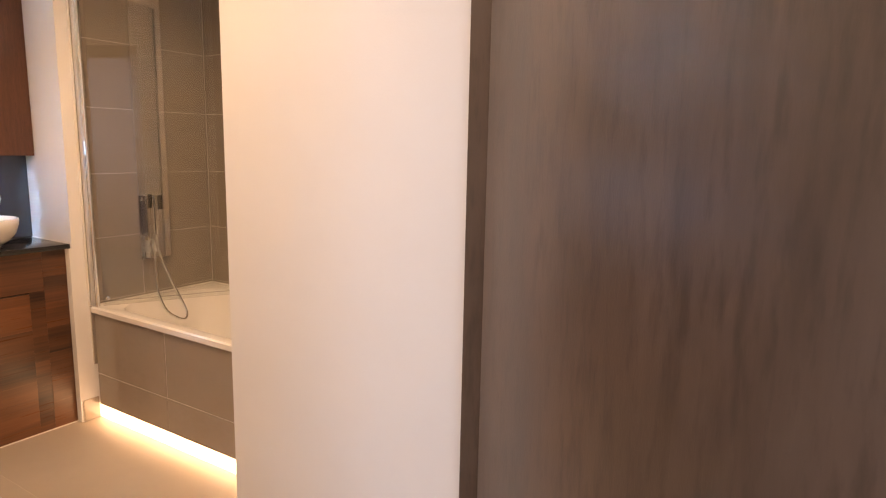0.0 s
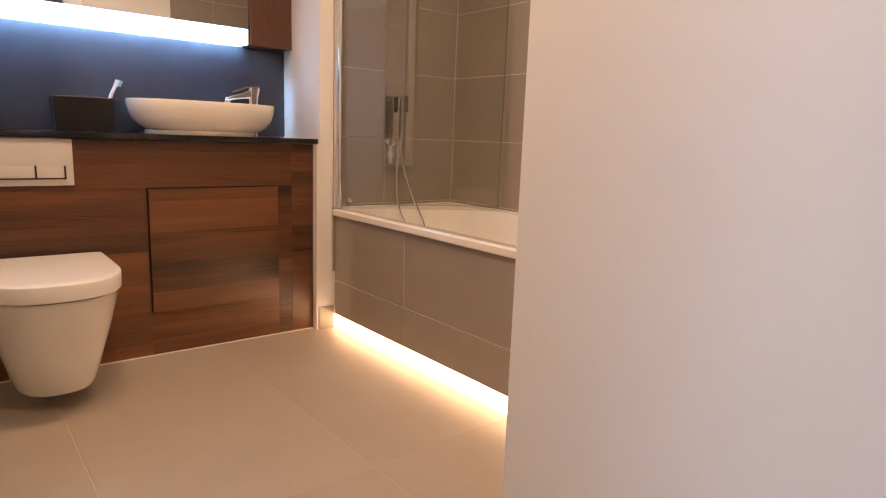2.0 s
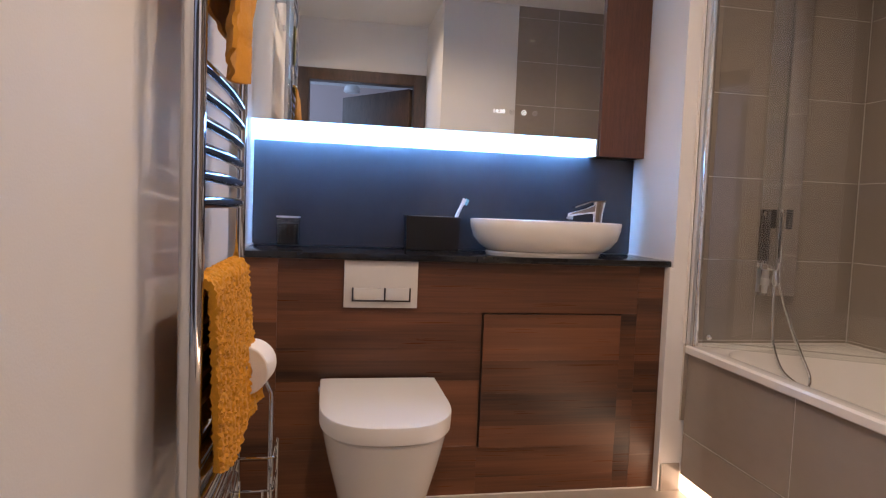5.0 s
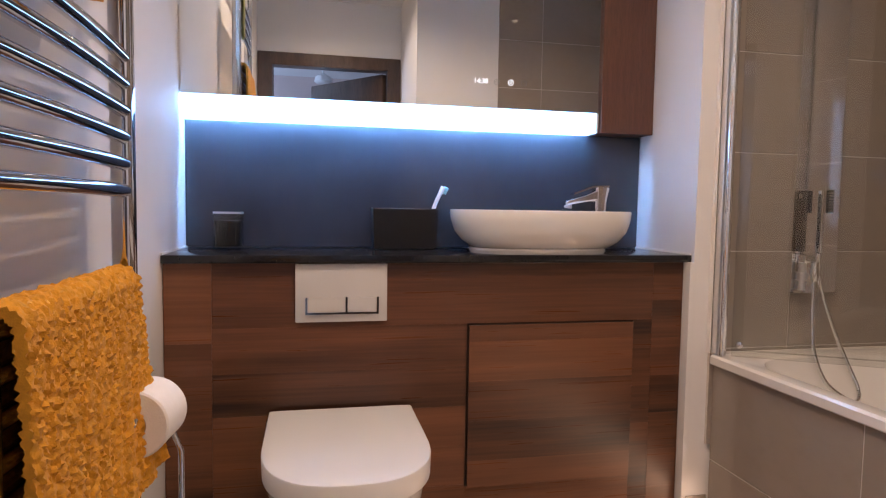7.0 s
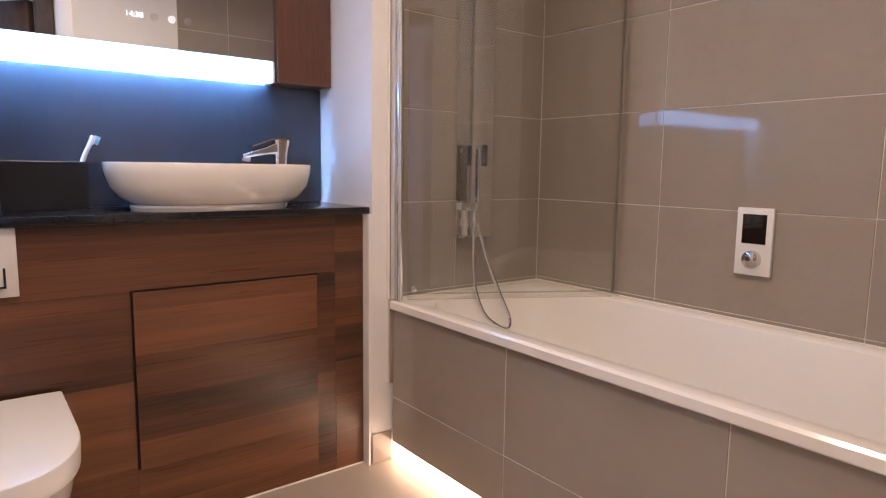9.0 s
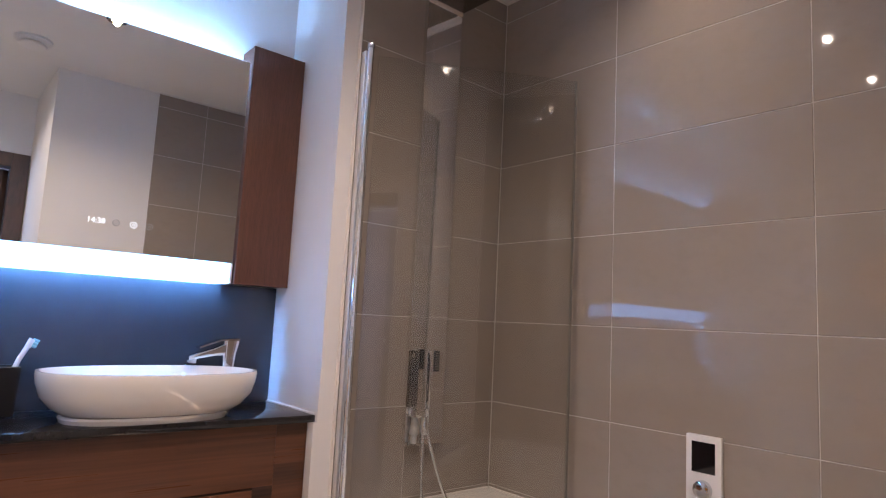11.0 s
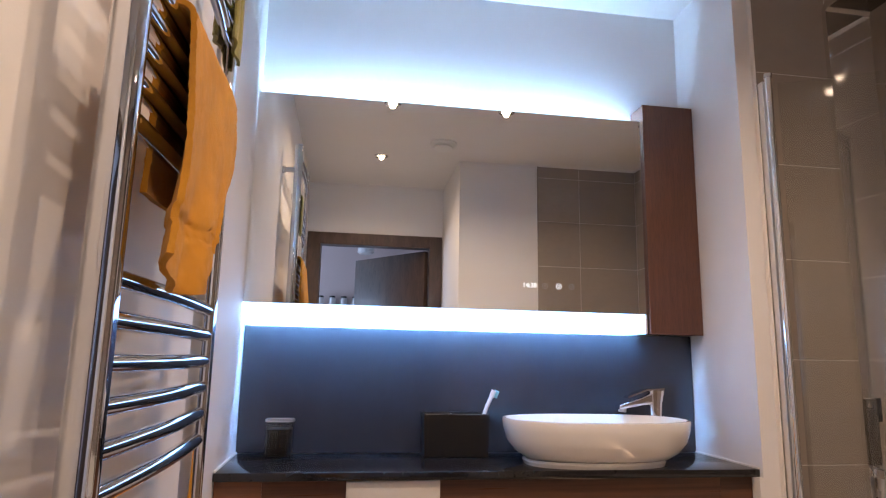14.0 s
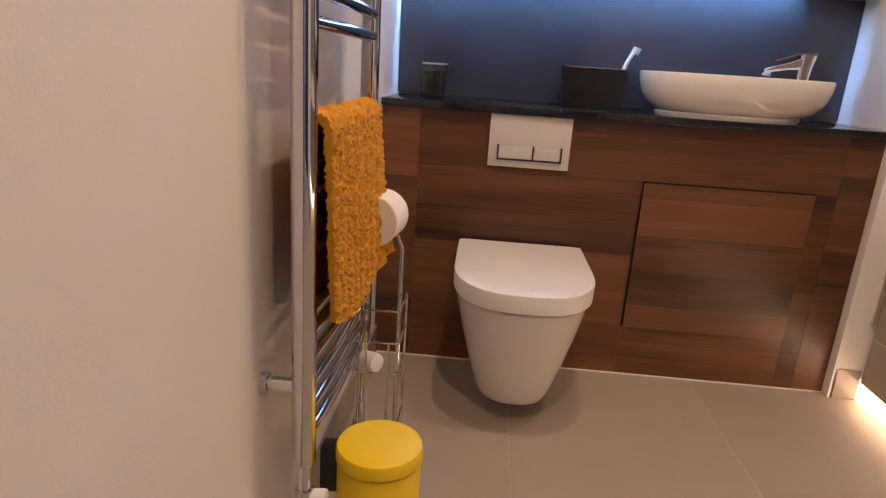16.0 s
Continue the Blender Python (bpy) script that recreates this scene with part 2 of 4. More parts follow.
def disc_stack(bm, c, axis, profile, n=32):
    """A turned body: (distance along axis, radius) pairs."""
    c, axis = Vector(c), Vector(axis).normalized()
    u = axis.orthogonal().normalized()
    w = axis.cross(u)
    return loft(bm, [[c + d * axis + r * (math.cos(2 * math.pi * k / n) * u + math.sin(2 * math.pi * k / n) * w) for k in range(n)] for d, r in profile])


def part(name, bm, mat, parent=None, label="", smooth=False):
    """Links a bmesh as one mesh object, under a thing or a part."""
    bmesh.ops.recalc_face_normals(bm, faces=bm.faces)
    me = bpy.data.meshes.new(name)
    bm.to_mesh(me)
    bm.free()
    me.materials.append(mat)
    if smooth:
        me.shade_smooth()
        me.set_sharp_from_angle(angle=radians(38))
    ob = new(name, me)
    if parent is not None:
        ob.parent = parent
        ob.matrix_parent_inverse = parent.matrix_basis.inverted()
    if label:
        ob["label"] = label
    return ob


def thing(name, x, y, z, label, category, group=""):
    ob = new(name)
    ob.empty_display_size = 0.05
    ob.matrix_basis = pose(x, y, z)
    return tagged(ob, label, category, group)


def block(name, dims, mat, parent=None, label="", bevel=0.0, smooth=False):
    return part(name, box(bmesh.new(), *dims, bevel=bevel), mat, parent, label, smooth)


def structure(name, boxes, mat, label, category="", bevel=0.0):
    bm = bmesh.new()
    for b in boxes:
        box(bm, *b, bevel=bevel)
    return tagged(part(name, bm, mat), label, category or name.split("_")[0], kind="structure")


PIECES = {}
TIP = random.Random(12)


def piece(name, dims, mat, parent, bevel=0.0008):
    """A board or tile of its own; alike pieces share one mesh."""
    x0, x1, y0, y1, z0, z1 = dims
    key = (name, mat.name, round(x1 - x0, 4), round(y1 - y0, 4), round(z1 - z0, 4))
    if key not in PIECES:
        bm = box(bmesh.new(), -key[2] / 2, key[2] / 2, -key[3] / 2, key[3] / 2, -key[4] / 2, key[4] / 2, bevel=bevel, segments=1)
        me = bpy.data.meshes.new(name)
        bm.to_mesh(me)
        bm.free()
        me.materials.append(mat)
        PIECES[key] = me
    ob = new(name, PIECES[key])
    tip = TIP.uniform(-0.12, 0.12) if name == "tile" else 0.0
    ob.matrix_basis = pose((x0 + x1) / 2, (y0 + y1) / 2, (z0 + z1) / 2, 0, 0, tip)
    ob.parent = parent
    ob.matrix_parent_inverse = parent.matrix_basis.inverted()
    return ob


# ---- the room: the shell ----
HIGH = 2.477
floor = structure("floor", [(-0.12, 2.4, -2.53, 0.45, -0.12, -0.0008)], FLOOR_GROUT, "beige-grey large porcelain floor tiles with pale joints", "floor")
structure("ceiling", [(-0.12, 2.4, -2.56, 0.45, HIGH, HIGH + 0.12)], CEIL, "plain white painted plaster ceiling", "ceiling")
structure("wall_west", [(-0.12, 0.0, -2.47, 0.45, -0.12, HIGH)], PAINT, "smooth white painted wall behind the towel radiator", "wall")
structure("wall_north", [(0.0, 1.527, 0.33, 0.45, 0.0, HIGH)], PAINT, "white painted wall behind the mirror", "wall")
wall_shower = structure("wall_shower", [(1.527, 2.4, -0.032, 0.45, -0.12, HIGH)], PAINT, "grey tiled shower wall with a white painted edge", "wall")
wall_east = structure("wall_east", [(2.2718, 2.4, -1.735, -0.032, -0.12, HIGH)], GROUT, "glossy grey tiled wall along the bath", "wall")
wall_closet = structure("wall_closet", [(1.03, 2.4, -2.56, -1.735, -0.12, HIGH)], PAINT, "white painted wall corner between entrance and bath", "wall")
structure("wall_south", [(-0.12, 0.05, -2.56, -2.47, -0.12, HIGH), (0.965, 1.03, -2.56, -2.47, -0.12, HIGH), (0.05, 0.965, -2.56, -2.47, 2.03, HIGH)],
          PAINT, "white painted wall round the dark doorway", "wall")

# ---- the hall outside the door ----
structure("floor_hall", [(-1.9, 2.4, -5.1, -2.53, -0.12, -0.002)], CARPET, "plain greyish hall carpet", "floor")
structure("ceiling_hall", [(-1.9, 2.4, -5.1, -2.56, 2.45, 2.57)], CEIL, "white painted hall ceiling", "ceiling")
structure("wall_hall_south", [(-1.9, 2.4, -5.2, -5.1, -0.12, 2.57)], HALL_PAINT, "pale pinkish painted hall wall", "wall")
structure("wall_hall_east", [(2.4, 2.5, -5.2, -2.56, -0.12, 2.57)], HALL_PAINT, "pale pinkish painted hall wall", "wall")
structure("wall_hall_north", [(-1.9, -0.12, -2.56, -2.47, -0.12, 2.57)], HALL_PAINT, "pale pinkish painted hall wall", "wall")
structure("wall_hall_west", [(-1.98, -1.86, -5.2, -4.65, -0.12, 2.57), (-1.98, -1.86, -3.35, -2.47, -0.12, 2.57),
                             (-1.98, -1.86, -4.65, -3.35, -0.12, 0.9), (-1.98, -1.86, -4.65, -3.35, 2.1, 2.57)], HALL_PAINT,
          "pale hall wall with a window opening", "wall")
win = structure("window_1", [(-1.95, -1.89, -4.65, -4.59, 0.9, 2.1), (-1.95, -1.89, -3.41, -3.35, 0.9, 2.1),
                             (-1.95, -1.89, -4.59, -3.41, 0.9, 0.96), (-1.95, -1.89, -4.59, -3.41, 2.04, 2.1)], PLASTIC,
                "white framed hall window letting daylight in", "window")
pane = block("pane", (-1.925, -1.915, -4.59, -3.41, 0.96, 2.04), GLASS, win)
pane.visible_shadow = False

# ---- doorway ----
door = structure("door_1", [(0.05, 0.103, -2.56, -2.455, 0.0, 2.0), (0.93, 0.965, -2.56, -2.455, 0.0, 2.0), (0.05, 0.965, -2.56, -2.455, 2.0, 2.03)],
                 DARK_WOOD, "dark oak door lining with the door open outwards", "door")
for d in [(0.004, 0.096, -2.47, -2.452, 0.0, 2.09), (0.933, 1.026, -2.47, -2.452, 0.0, 2.09), (0.096, 0.933, -2.47, -2.452, 2.003, 2.09),
          (0.006, 0.108, -2.576, -2.5605, 0.0, 2.09), (0.936, 1.03, -2.576, -2.5605, 0.0, 2.09), (0.108, 0.936, -2.576, -2.5605, 2.003, 2.09)]:
    block("architrave", d, DARK_WOOD, door, bevel=0.002)
strike = block("strike_plate", (0.1055, 0.1092, -2.5785, -2.5755, 0.982, 1.06), PLASTIC, door, "pale keep plate edge")

leaf = thing("door_leaf", 0.93, -2.566, 0.0, "dark oak veneered flush door standing open into the hall", "door")
leaf.matrix_basis = pose(0.929, -2.535, 0.006, 0, 0, 51)


def leaf_part(name, dims, mat, label="", bevel=0.0, owner=None):
    ob = block(name, dims, mat, None, label, bevel, True)
    ob.parent = owner or leaf
    return ob


panel = leaf_part("panel", (-0.825, 0.0, 0.0, 0.042, 0.0, 1.98), DARK_WOOD, bevel=0.0015)
for zz in (0.22, 1.0, 1.75):
    leaf_part("hinge", (-0.006, 0.004, -0.010, -0.001, zz - 0.05, zz + 0.05), SATIN, "satin metal butt hinge", 0.001)
for sy in (1, -1):
    bm = bmesh.new()
    y0 = 0.042 if sy > 0 else 0.0
    disc_stack(bm, (-0.765, y0, 1.0), (0, sy, 0), [(0, 0.026), (0.008, 0.026), (0.009, 0.010), (0.045, 0.010)], 24)
    rod(bm, [(-0.765, y0 + sy * 0.045, 1.0), (-0.64, y0 + sy * 0.045, 1.0)], 0.009, 12)
    h = part("door_handle", bm, SATIN, None, "satin metal lever handle", True)
    h.parent = leaf

# hall fittings seen through the doorway
shelf = thing("wall_shelf", 0.3, -5.1, 1.66, "narrow pale shelf on the hall wall", "shelf")
block("board", (-0.1, 0.62, -5.1, -4.94, 1.66, 1.685), HALL_PAINT, shelf, bevel=0.002)
for k in range(4):
    jx = 0.02 + 0.13 * k
    jar = thing("storage_jar", jx, -5.02, 1.685, "dark grey lidded jar on the hall shelf", "jar", "jars on the hall shelf")
    part("jar_body", disc_stack(bmesh.new(), (jx, -5.02, 1.685), (0, 0, 1), [(0, 0.036), (0.004, 0.04), (0.13, 0.04), (0.15, 0.03)], 20), SATIN, jar, "", True)
    part("lid", disc_stack(bmesh.new(), (jx, -5.02, 1.835), (0, 0, 1), [(0, 0.032), (0.018, 0.032), (0.02, 0.028)], 20), BLACK, jar, "dark lid", True)
hl = thing("hall_ceiling_light", 0.5, -4.6, 2.45, "small white hall ceiling light, unlit", "ceiling light")
part("canopy", disc_stack(bmesh.new(), (0.5, -4.6, 2.45), (0, 0, -1), [(0, 0.06), (0.02, 0.055), (0.025, 0.012), (0.06, 0.012)], 24), PLASTIC, hl, "", True)
part("shade", disc_stack(bmesh.new(), (0.5, -4.6, 2.39), (0, 0, -1), [(0, 0.03), (0.03, 0.08), (0.08, 0.095), (0.1, 0.07)], 28), PLASTIC, hl, "", True)

# ---- skirtings and pillar trim ----
for dims in [(0.0, 0.010, -2.452, 0.0, 0.0, 0.10), (1.020, 1.03, -2.452, -1.725, 0.0, 0.10), (1.03, 1.62, -1.735, -1.725, 0.0, 0.10),
             (1.518, 1.5995, -0.036, -0.032, 0.0, 0.105)]:
    structure("baseboard", [dims], TILE, "grey porcelain skirting tile", "skirting", 0.001)
structure("trim", [(1.512, 1.527, -0.036, 0.0, 0.0, 0.838)], PAINT, "white painted filler strip beside the vanity unit", "trim", 0.001)
structure("trim", [(1.580, 1.586, -0.047, -0.032, 0.56, HIGH)], SILICONE, "white tile edge trim", "trim", 0.001)

# ---- vanity unit ----
vanity = thing("vanity_unit", 0.76, 0.15, 0.0, "walnut-effect fitted vanity unit with hidden cistern", "vanity unit")
block("carcass", (0.002, 1.512, 0.018, 0.325, 0.0, 0.836), WOOD_EDGE, vanity)
pl_l = block("side_panel", (0.002, 0.121, 0.004, 0.018, 0.0, 0.836), WOOD_EDGE, vanity)
pl_r = block("side_panel", (1.412, 1.512, 0.004, 0.018, 0.0, 0.836), WOOD_EDGE, vanity)
main = block("front_panel", (0.123, 1.410, 0.006, 0.018, 0.0, 0.836), WOOD_EDGE, vanity)
cdoor = block("cabinet_door", (0.828, 1.343, -0.008, 0.006, 0.176, 0.656), WOOD_EDGE, vanity, "flush push-to-open walnut-effect door", 0.001)


def planks(parent, x0, x1, z0, z1, yf, first, seed, lengths=(0.35, 0.9)):
    rnd = random.Random(seed)
    z = z0
    top = first
    while z < z1 - 0.005:
        ze = min(top, z1)
        if z1 - ze < 0.02:
            ze = z1
        x = x0
        while x < x1 - 0.005:
            xe = x + rnd.uniform(*lengths)
            if x1 - xe < 0.1:
                xe = x1
            off = rnd.uniform(0, 0.0006)
            piece("plank", (x, xe, yf - off, yf + 0.004 - off, z, ze), WOOD, parent, 0.0003)
            x = xe
        z, top = ze, ze + 0.118


planks(main, 0.1222, 0.823, 0.0, 0.660, 0.0015, 0.064, 3, (0.9, 1.0))
planks(main, 0.1222, 1.4112, 0.660, 0.836, 0.0015, 0.836, 4, (1.4, 1.5))
planks(main, 0.823, 1.348, 0.0, 0.176, 0.0015, 0.064, 5, (0.7, 0.8))
planks(main, 1.348, 1.4112, 0.0, 0.660, 0.0015, 0.10, 6, (0.2, 0.3))
planks(pl_l, 0.002, 0.122, 0.0, 0.836, 0.0008, 0.15, 7, (0.2, 0.3))
planks(pl_r, 1.4114, 1.512, 0.0, 0.836, 0.0008, 0.13, 8, (0.2, 0.3))
planks(cdoor, 0.828, 1.343, 0.176, 0.656, -0.011, 0.255, 9, (0.6, 0.7))
counter = tagged(block("worktop", (0.001, 1.526, -0.020, 0.316, 0.838, 0.860), STONE, None, "", 0.002, True), "polished black stone worktop on the vanity unit", "worktop")
splash = tagged(block("splashback", (0.002, 1.525, 0.316, 0.329, 0.861, 1.2525), SPLASH, None, "", 0.001), "dark slate-grey splashback panel above the worktop", "splashback")
structure("trim", [(0.001, 0.006, -0.018, 0.316, 0.860, 0.865), (1.521, 1.526, -0.018, 0.316, 0.860, 0.865)], SILICONE, "thin white silicone bead along the worktop", "sealant")

structure("trim", [(0.012, 1.512, -0.004, 0.0008, 0.0002, 0.004)], SILICONE, "pale sealant line along the foot of the vanity unit", "sealant")

# flush plate
fp = thing("flush_plate", 0.465, 0.0, 0.755, "glossy white dual flush plate with chrome-edged buttons", "flush plate")
block("plate", (0.339, 0.589, -0.009, 0.001, 0.675, 0.835), PLATE, fp, bevel=0.002, smooth=True)
for a, b in ((0.372, 0.474), (0.480, 0.560)):
    block("button", (a, b, -0.014, -0.009, 0.702, 0.742), PLATE, fp, bevel=0.0015, smooth=True)
    block("button_trim", (a - 0.002, b + 0.002, -0.016, -0.009, 0.697, 0.702), CHROME, fp, "chrome lower edge")
for a in (0.366, 0.474, 0.560):
    block("button_side", (a, a + 0.005, -0.016, -0.009, 0.697, 0.744), CHROME, fp, "chrome side edge")

# ---- toilet ----
wc = thing("toilet", 0.455, 0.0, 0.0, "white wall-hung toilet with the soft-close lid down", "toilet")


def d_ring(cx, half, back, front, z, corner=0.55, n=40):
    """A D-shaped level ring: straight at the wall, rounded in front."""
    pts = []
    straight = front + (back - front) * corner
    for i in range(n):
        a = math.pi + math.pi * i / (n - 1)
        c, s = math.cos(a), math.sin(a)
        pts.append((cx + half * math.copysign(abs(c) ** 0.80, c), straight + (straight - front) * math.copysign(abs(s) ** 0.80, s), z))
    pts.append((cx + half, back, z))
    pts.append((cx - half, back, z))
    return pts


pan = bmesh.new()
loft(pan, [d_ring(0.465, h, -0.001, f, z) for z, h, f in ((0.052, 0.104, -0.345), (0.058, 0.116, -0.372), (0.085, 0.124, -0.394), (0.18, 0.148, -0.432),
                                                         (0.27, 0.170, -0.464), (0.340, 0.184, -0.486), (0.372, 0.189, -0.494), (0.377, 0.186, -0.490))])
part("pan", pan, CERAMIC, wc, "", True)
lid = bmesh.new()
loft(lid, [d_ring(0.465, h, -0.014, f, z, 0.5) for z, h, f in ((0.3805, 0.189, -0.495), (0.384, 0.194, -0.502), (0.427, 0.1955, -0.504), (0.4315, 0.194, -0.502), (0.4335, 0.190, -0.497), (0.4345, 0.165, -0.46))])
# Black sheet between pan and lid stands in for the gap's shade.
part("lid_gap_shade", loft(bmesh.new(), [d_ring(0.465, 0.184, -0.02, -0.488, z) for z in (0.377, 0.381)]), BLACK, wc, "black sheet standing in for the shade under the lid")
part("lid", lid, PLASTIC, wc, "glossy white D-shaped lid", True)
for sx in (-1, 1):
    part("hinge_cap", disc_stack(bmesh.new(), (0.465 + sx * 0.194, -0.045, 0.405), (sx, 0, 0), [(0, 0.016), (0.006, 0.016), (0.008, 0.012)], 20), CHROME, wc, "chrome hinge cap", True)

# ---- basin, tap and small things on the worktop ----
basin = thing("wash_basin", 1.09, 0.10, 0.86, "white oval countertop basin on a slim foot", "basin")
bm = bmesh.new()
BX, BY = 1.080, 0.105
prof = [(0.876, 0.205, 0.105), (0.880, 0.225, 0.120), (0.897, 0.250, 0.140), (0.925, 0.273, 0.155), (0.960, 0.284, 0.164), (0.985, 0.287, 0.166), (0.990, 0.285, 0.164),
        (0.990, 0.278, 0.157), (0.985, 0.275, 0.154), (0.950, 0.266, 0.146), (0.915, 0.240, 0.125), (0.897, 0.20, 0.09), (0.892, 0.05, 0.03)]
loft(bm, [oval(BX, BY, z, rx, ry, 2.35) for z, rx, ry in prof])
part("bowl", bm, CERAMIC, basin, "", True)
part("foot", loft(bmesh.new(), [oval(BX - 0.01, BY, z, rx, ry, 2.5) for z, rx, ry in ((0.860, 0.212, 0.118), (0.871, 0.216, 0.121), (0.877, 0.212, 0.118))]), CERAMIC, basin, "", True)
part("waste", disc_stack(bmesh.new(), (BX, BY, 0.892), (0, 0, 1), [(0, 0.03), (0.006, 0.03), (0.009, 0.02)], 24), CHROME, basin, "chrome click waste", True)

tap = thing("basin_tap", 1.33, 0.235, 0.86, "tall chrome mixer tap with a flat angled spout", "tap")
part("column", loft(bmesh.new(), [oval(x, 0.228, z, rx, 0.021, 4.5, 40) for z, x, rx in
                                  ((0.86, 1.330, 0.022), (0.866, 1.330, 0.020), (0.98, 1.331, 0.019), (1.03, 1.333, 0.022), (1.066, 1.337, 0.027), (1.070, 1.337, 0.025))]), BRIGHT, tap, "", True)
rings = []
for x, w, z0, z1 in ((1.326, 0.020, 1.022, 1.068), (1.28, 0.020, 1.020, 1.046), (1.222, 0.019, 1.010, 1.028), (1.206, 0.017, 1.008, 1.022)):
    rings.append([(x, 0.228 + w * p[0], (z0 + z1) / 2 + (z1 - z0) / 2 * p[1]) for p in [q[:2] for q in oval(0, 0, 0, 1, 1, 4.5, 32)]])
part("spout", loft(bmesh.new(), rings), BRIGHT, tap, "", True)
part("aerator", disc_stack(bmesh.new(), (1.222, 0.228, 1.012), (-0.1, 0, -1), [(0, 0.013), (0.012, 0.013), (0.013, 0.010)], 18), SATIN, tap, "", True)
lever = [[(x, 0.228 + w * sy, z + dz) for sy, dz in ((-1, 0), (1, 0), (1, 0.006), (-1, 0.006))] for x, z, w in ((1.362, 1.0715, 0.019), (1.30, 1.0675, 0.019), (1.236, 1.044, 0.017))]
part("lever", loft(bmesh.new(), lever), CHROME, tap, "dark mirror-bright flat lever")

caddy = thing("toothbrush_holder", 0.675, 0.265, 0.86, "matt black rectangular toothbrush caddy", "caddy")
bm = bmesh.new()
loft(bm, [[(x, y, z) for x, y in ((0.675 - w, 0.268 - d), (0.675 + w, 0.268 - d), (0.675 + w, 0.268 + d), (0.675 - w, 0.268 + d))]
          for z, w, d in ((0.861, 0.100, 0.038), (0.988, 0.104, 0.041), (0.990, 0.103, 0.040), (0.989, 0.099, 0.036), (0.88, 0.096, 0.034))])
part("body", bm, BLACK, caddy)
block("divider", (0.664, 0.668, 0.234, 0.302, 0.88, 0.986), BLACK, caddy)
brush = thing("toothbrush", 0.755, 0.26, 0.875, "white toothbrush with pale teal bristles leaning in the caddy", "toothbrush")
part("brush_handle", rod(bmesh.new(), [(0.752, 0.262, 0.882), (0.765, 0.262, 0.975), (0.776, 0.262, 1.008), (0.792, 0.262, 1.042)], 0.0065), PLASTIC, brush, "", True)
bm = bmesh.new()
rod(bm, [(0.792, 0.262, 1.040), (0.801, 0.262, 1.062)], 0.008)
part("brush_head", bm, PLASTIC, brush, "", True)
for k in range(3):
    bm = bmesh.new()
    p = Vector((0.797 + 0.003 * k, 0.262, 1.046 + 0.007 * k))
    rod(bm, [p, p + Vector((0.014, 0, -0.006))], 0.0045, 8)
    part("bristle_tuft", bm, TEAL, brush, "pale teal bristles", True)

candle = thing("candle_glass", 0.138, 0.232, 0.86, "dark filled candle in a clear square glass", "candle")
bm = bmesh.new()
loft(bm, [oval(0.138, 0.232, z, r, r, 4.0, 32) for z, r in ((0.8605, 0.040), (0.864, 0.042), (0.970, 0.042), (0.9705, 0.039), (0.868, 0.038))])
g = part("glass", bm, GLASS, candle, "clear glass", True)
g.visible_shadow = False
part("wax", loft(bmesh.new(), [oval(0.138, 0.232, z, 0.0375, 0.0375, 4.0, 32) for z in (0.869, 0.945)]), BLACK, candle, "dark wax", True)
# Metal ring added for the highlight along the top of the glass.
part("rim", loft(bmesh.new(), [oval(0.138, 0.232, z, r, r, 4.0, 32) for z, r in ((0.966, 0.0424), (0.9715, 0.0424), (0.9715, 0.0388), (0.966, 0.0388), (0.966, 0.0424))], False, False), SATIN, candle, "satin ring standing in for the glint on the glass rim")
part("wick", rod(bmesh.new(), [(0.138, 0.232, 0.945), (0.140, 0.232, 0.955)], 0.001, 6), CARD, candle)

# ---- mirror cabinet with lights ----
mir = thing("mirror_cabinet", 0.65, 0.25, 1.245, "wide backlit mirror cabinet with a glowing lower bar", "mirror cabinet")
block("body", (0.004, 1.330, 0.253, 0.260, 1.334, 1.950), PLASTIC, mir)
block("mirror_glass", (0.002, 1.332, 0.247, 0.252, 1.321, 2.012), MIRROR, mir, "clear silvered mirror")
block("light_bar", (0.004, 1.322, 0.2455, 0.2495, 1.2535, 1.3200), GLOW_COOL, mir, "glowing cool white light bar", 0.001)
block("bar_tray", (0.004, 1.330, 0.250, 0.328, 1.3170, 1.3205), PLASTIC, mir, "white tray above the light bar")
block("bar_strip", (0.012, 1.318, 0.253, 0.262, 1.3065, 1.3155), GLOW_DOWN, mir, "cool white strip inside the light bar")
block("end_cap", (1.3225, 1.330, 0.2455, 0.316, 1.2535, 1.3165), PLASTIC, mir, "white end cap", 0.001)
block("top_light", (0.02, 1.31, 0.264, 0.276, 1.930, 1.940), GLOW_TOP, mir, "hidden cool white top light")
block("hanging_rail", (0.05, 1.28, 0.260, 0.329, 1.66, 1.72), PLASTIC, mir)


def writing(name, text, x, y, z, size, mat, parent):
    cu = bpy.data.curves.new(name, "FONT")
    cu.body, cu.size, cu.extrude, cu.align_x, cu.align_y = text, size, 0.0002, "CENTER", "CENTER"
    tmp = new(name, cu)
    dg = bpy.context.evaluated_depsgraph_get()
    me = bpy.data.meshes.new_from_object(tmp.evaluated_get(dg))
    bpy.data.objects.remove(tmp)
    me.materials.clear()
    me.materials.append(mat)
    ob = new(name, me)
    ob.matrix_basis = pose(x, y, z, 90, 0, 0)
    ob.parent = parent
    ob.matrix_parent_inverse = parent.matrix_basis.inverted()
    return ob


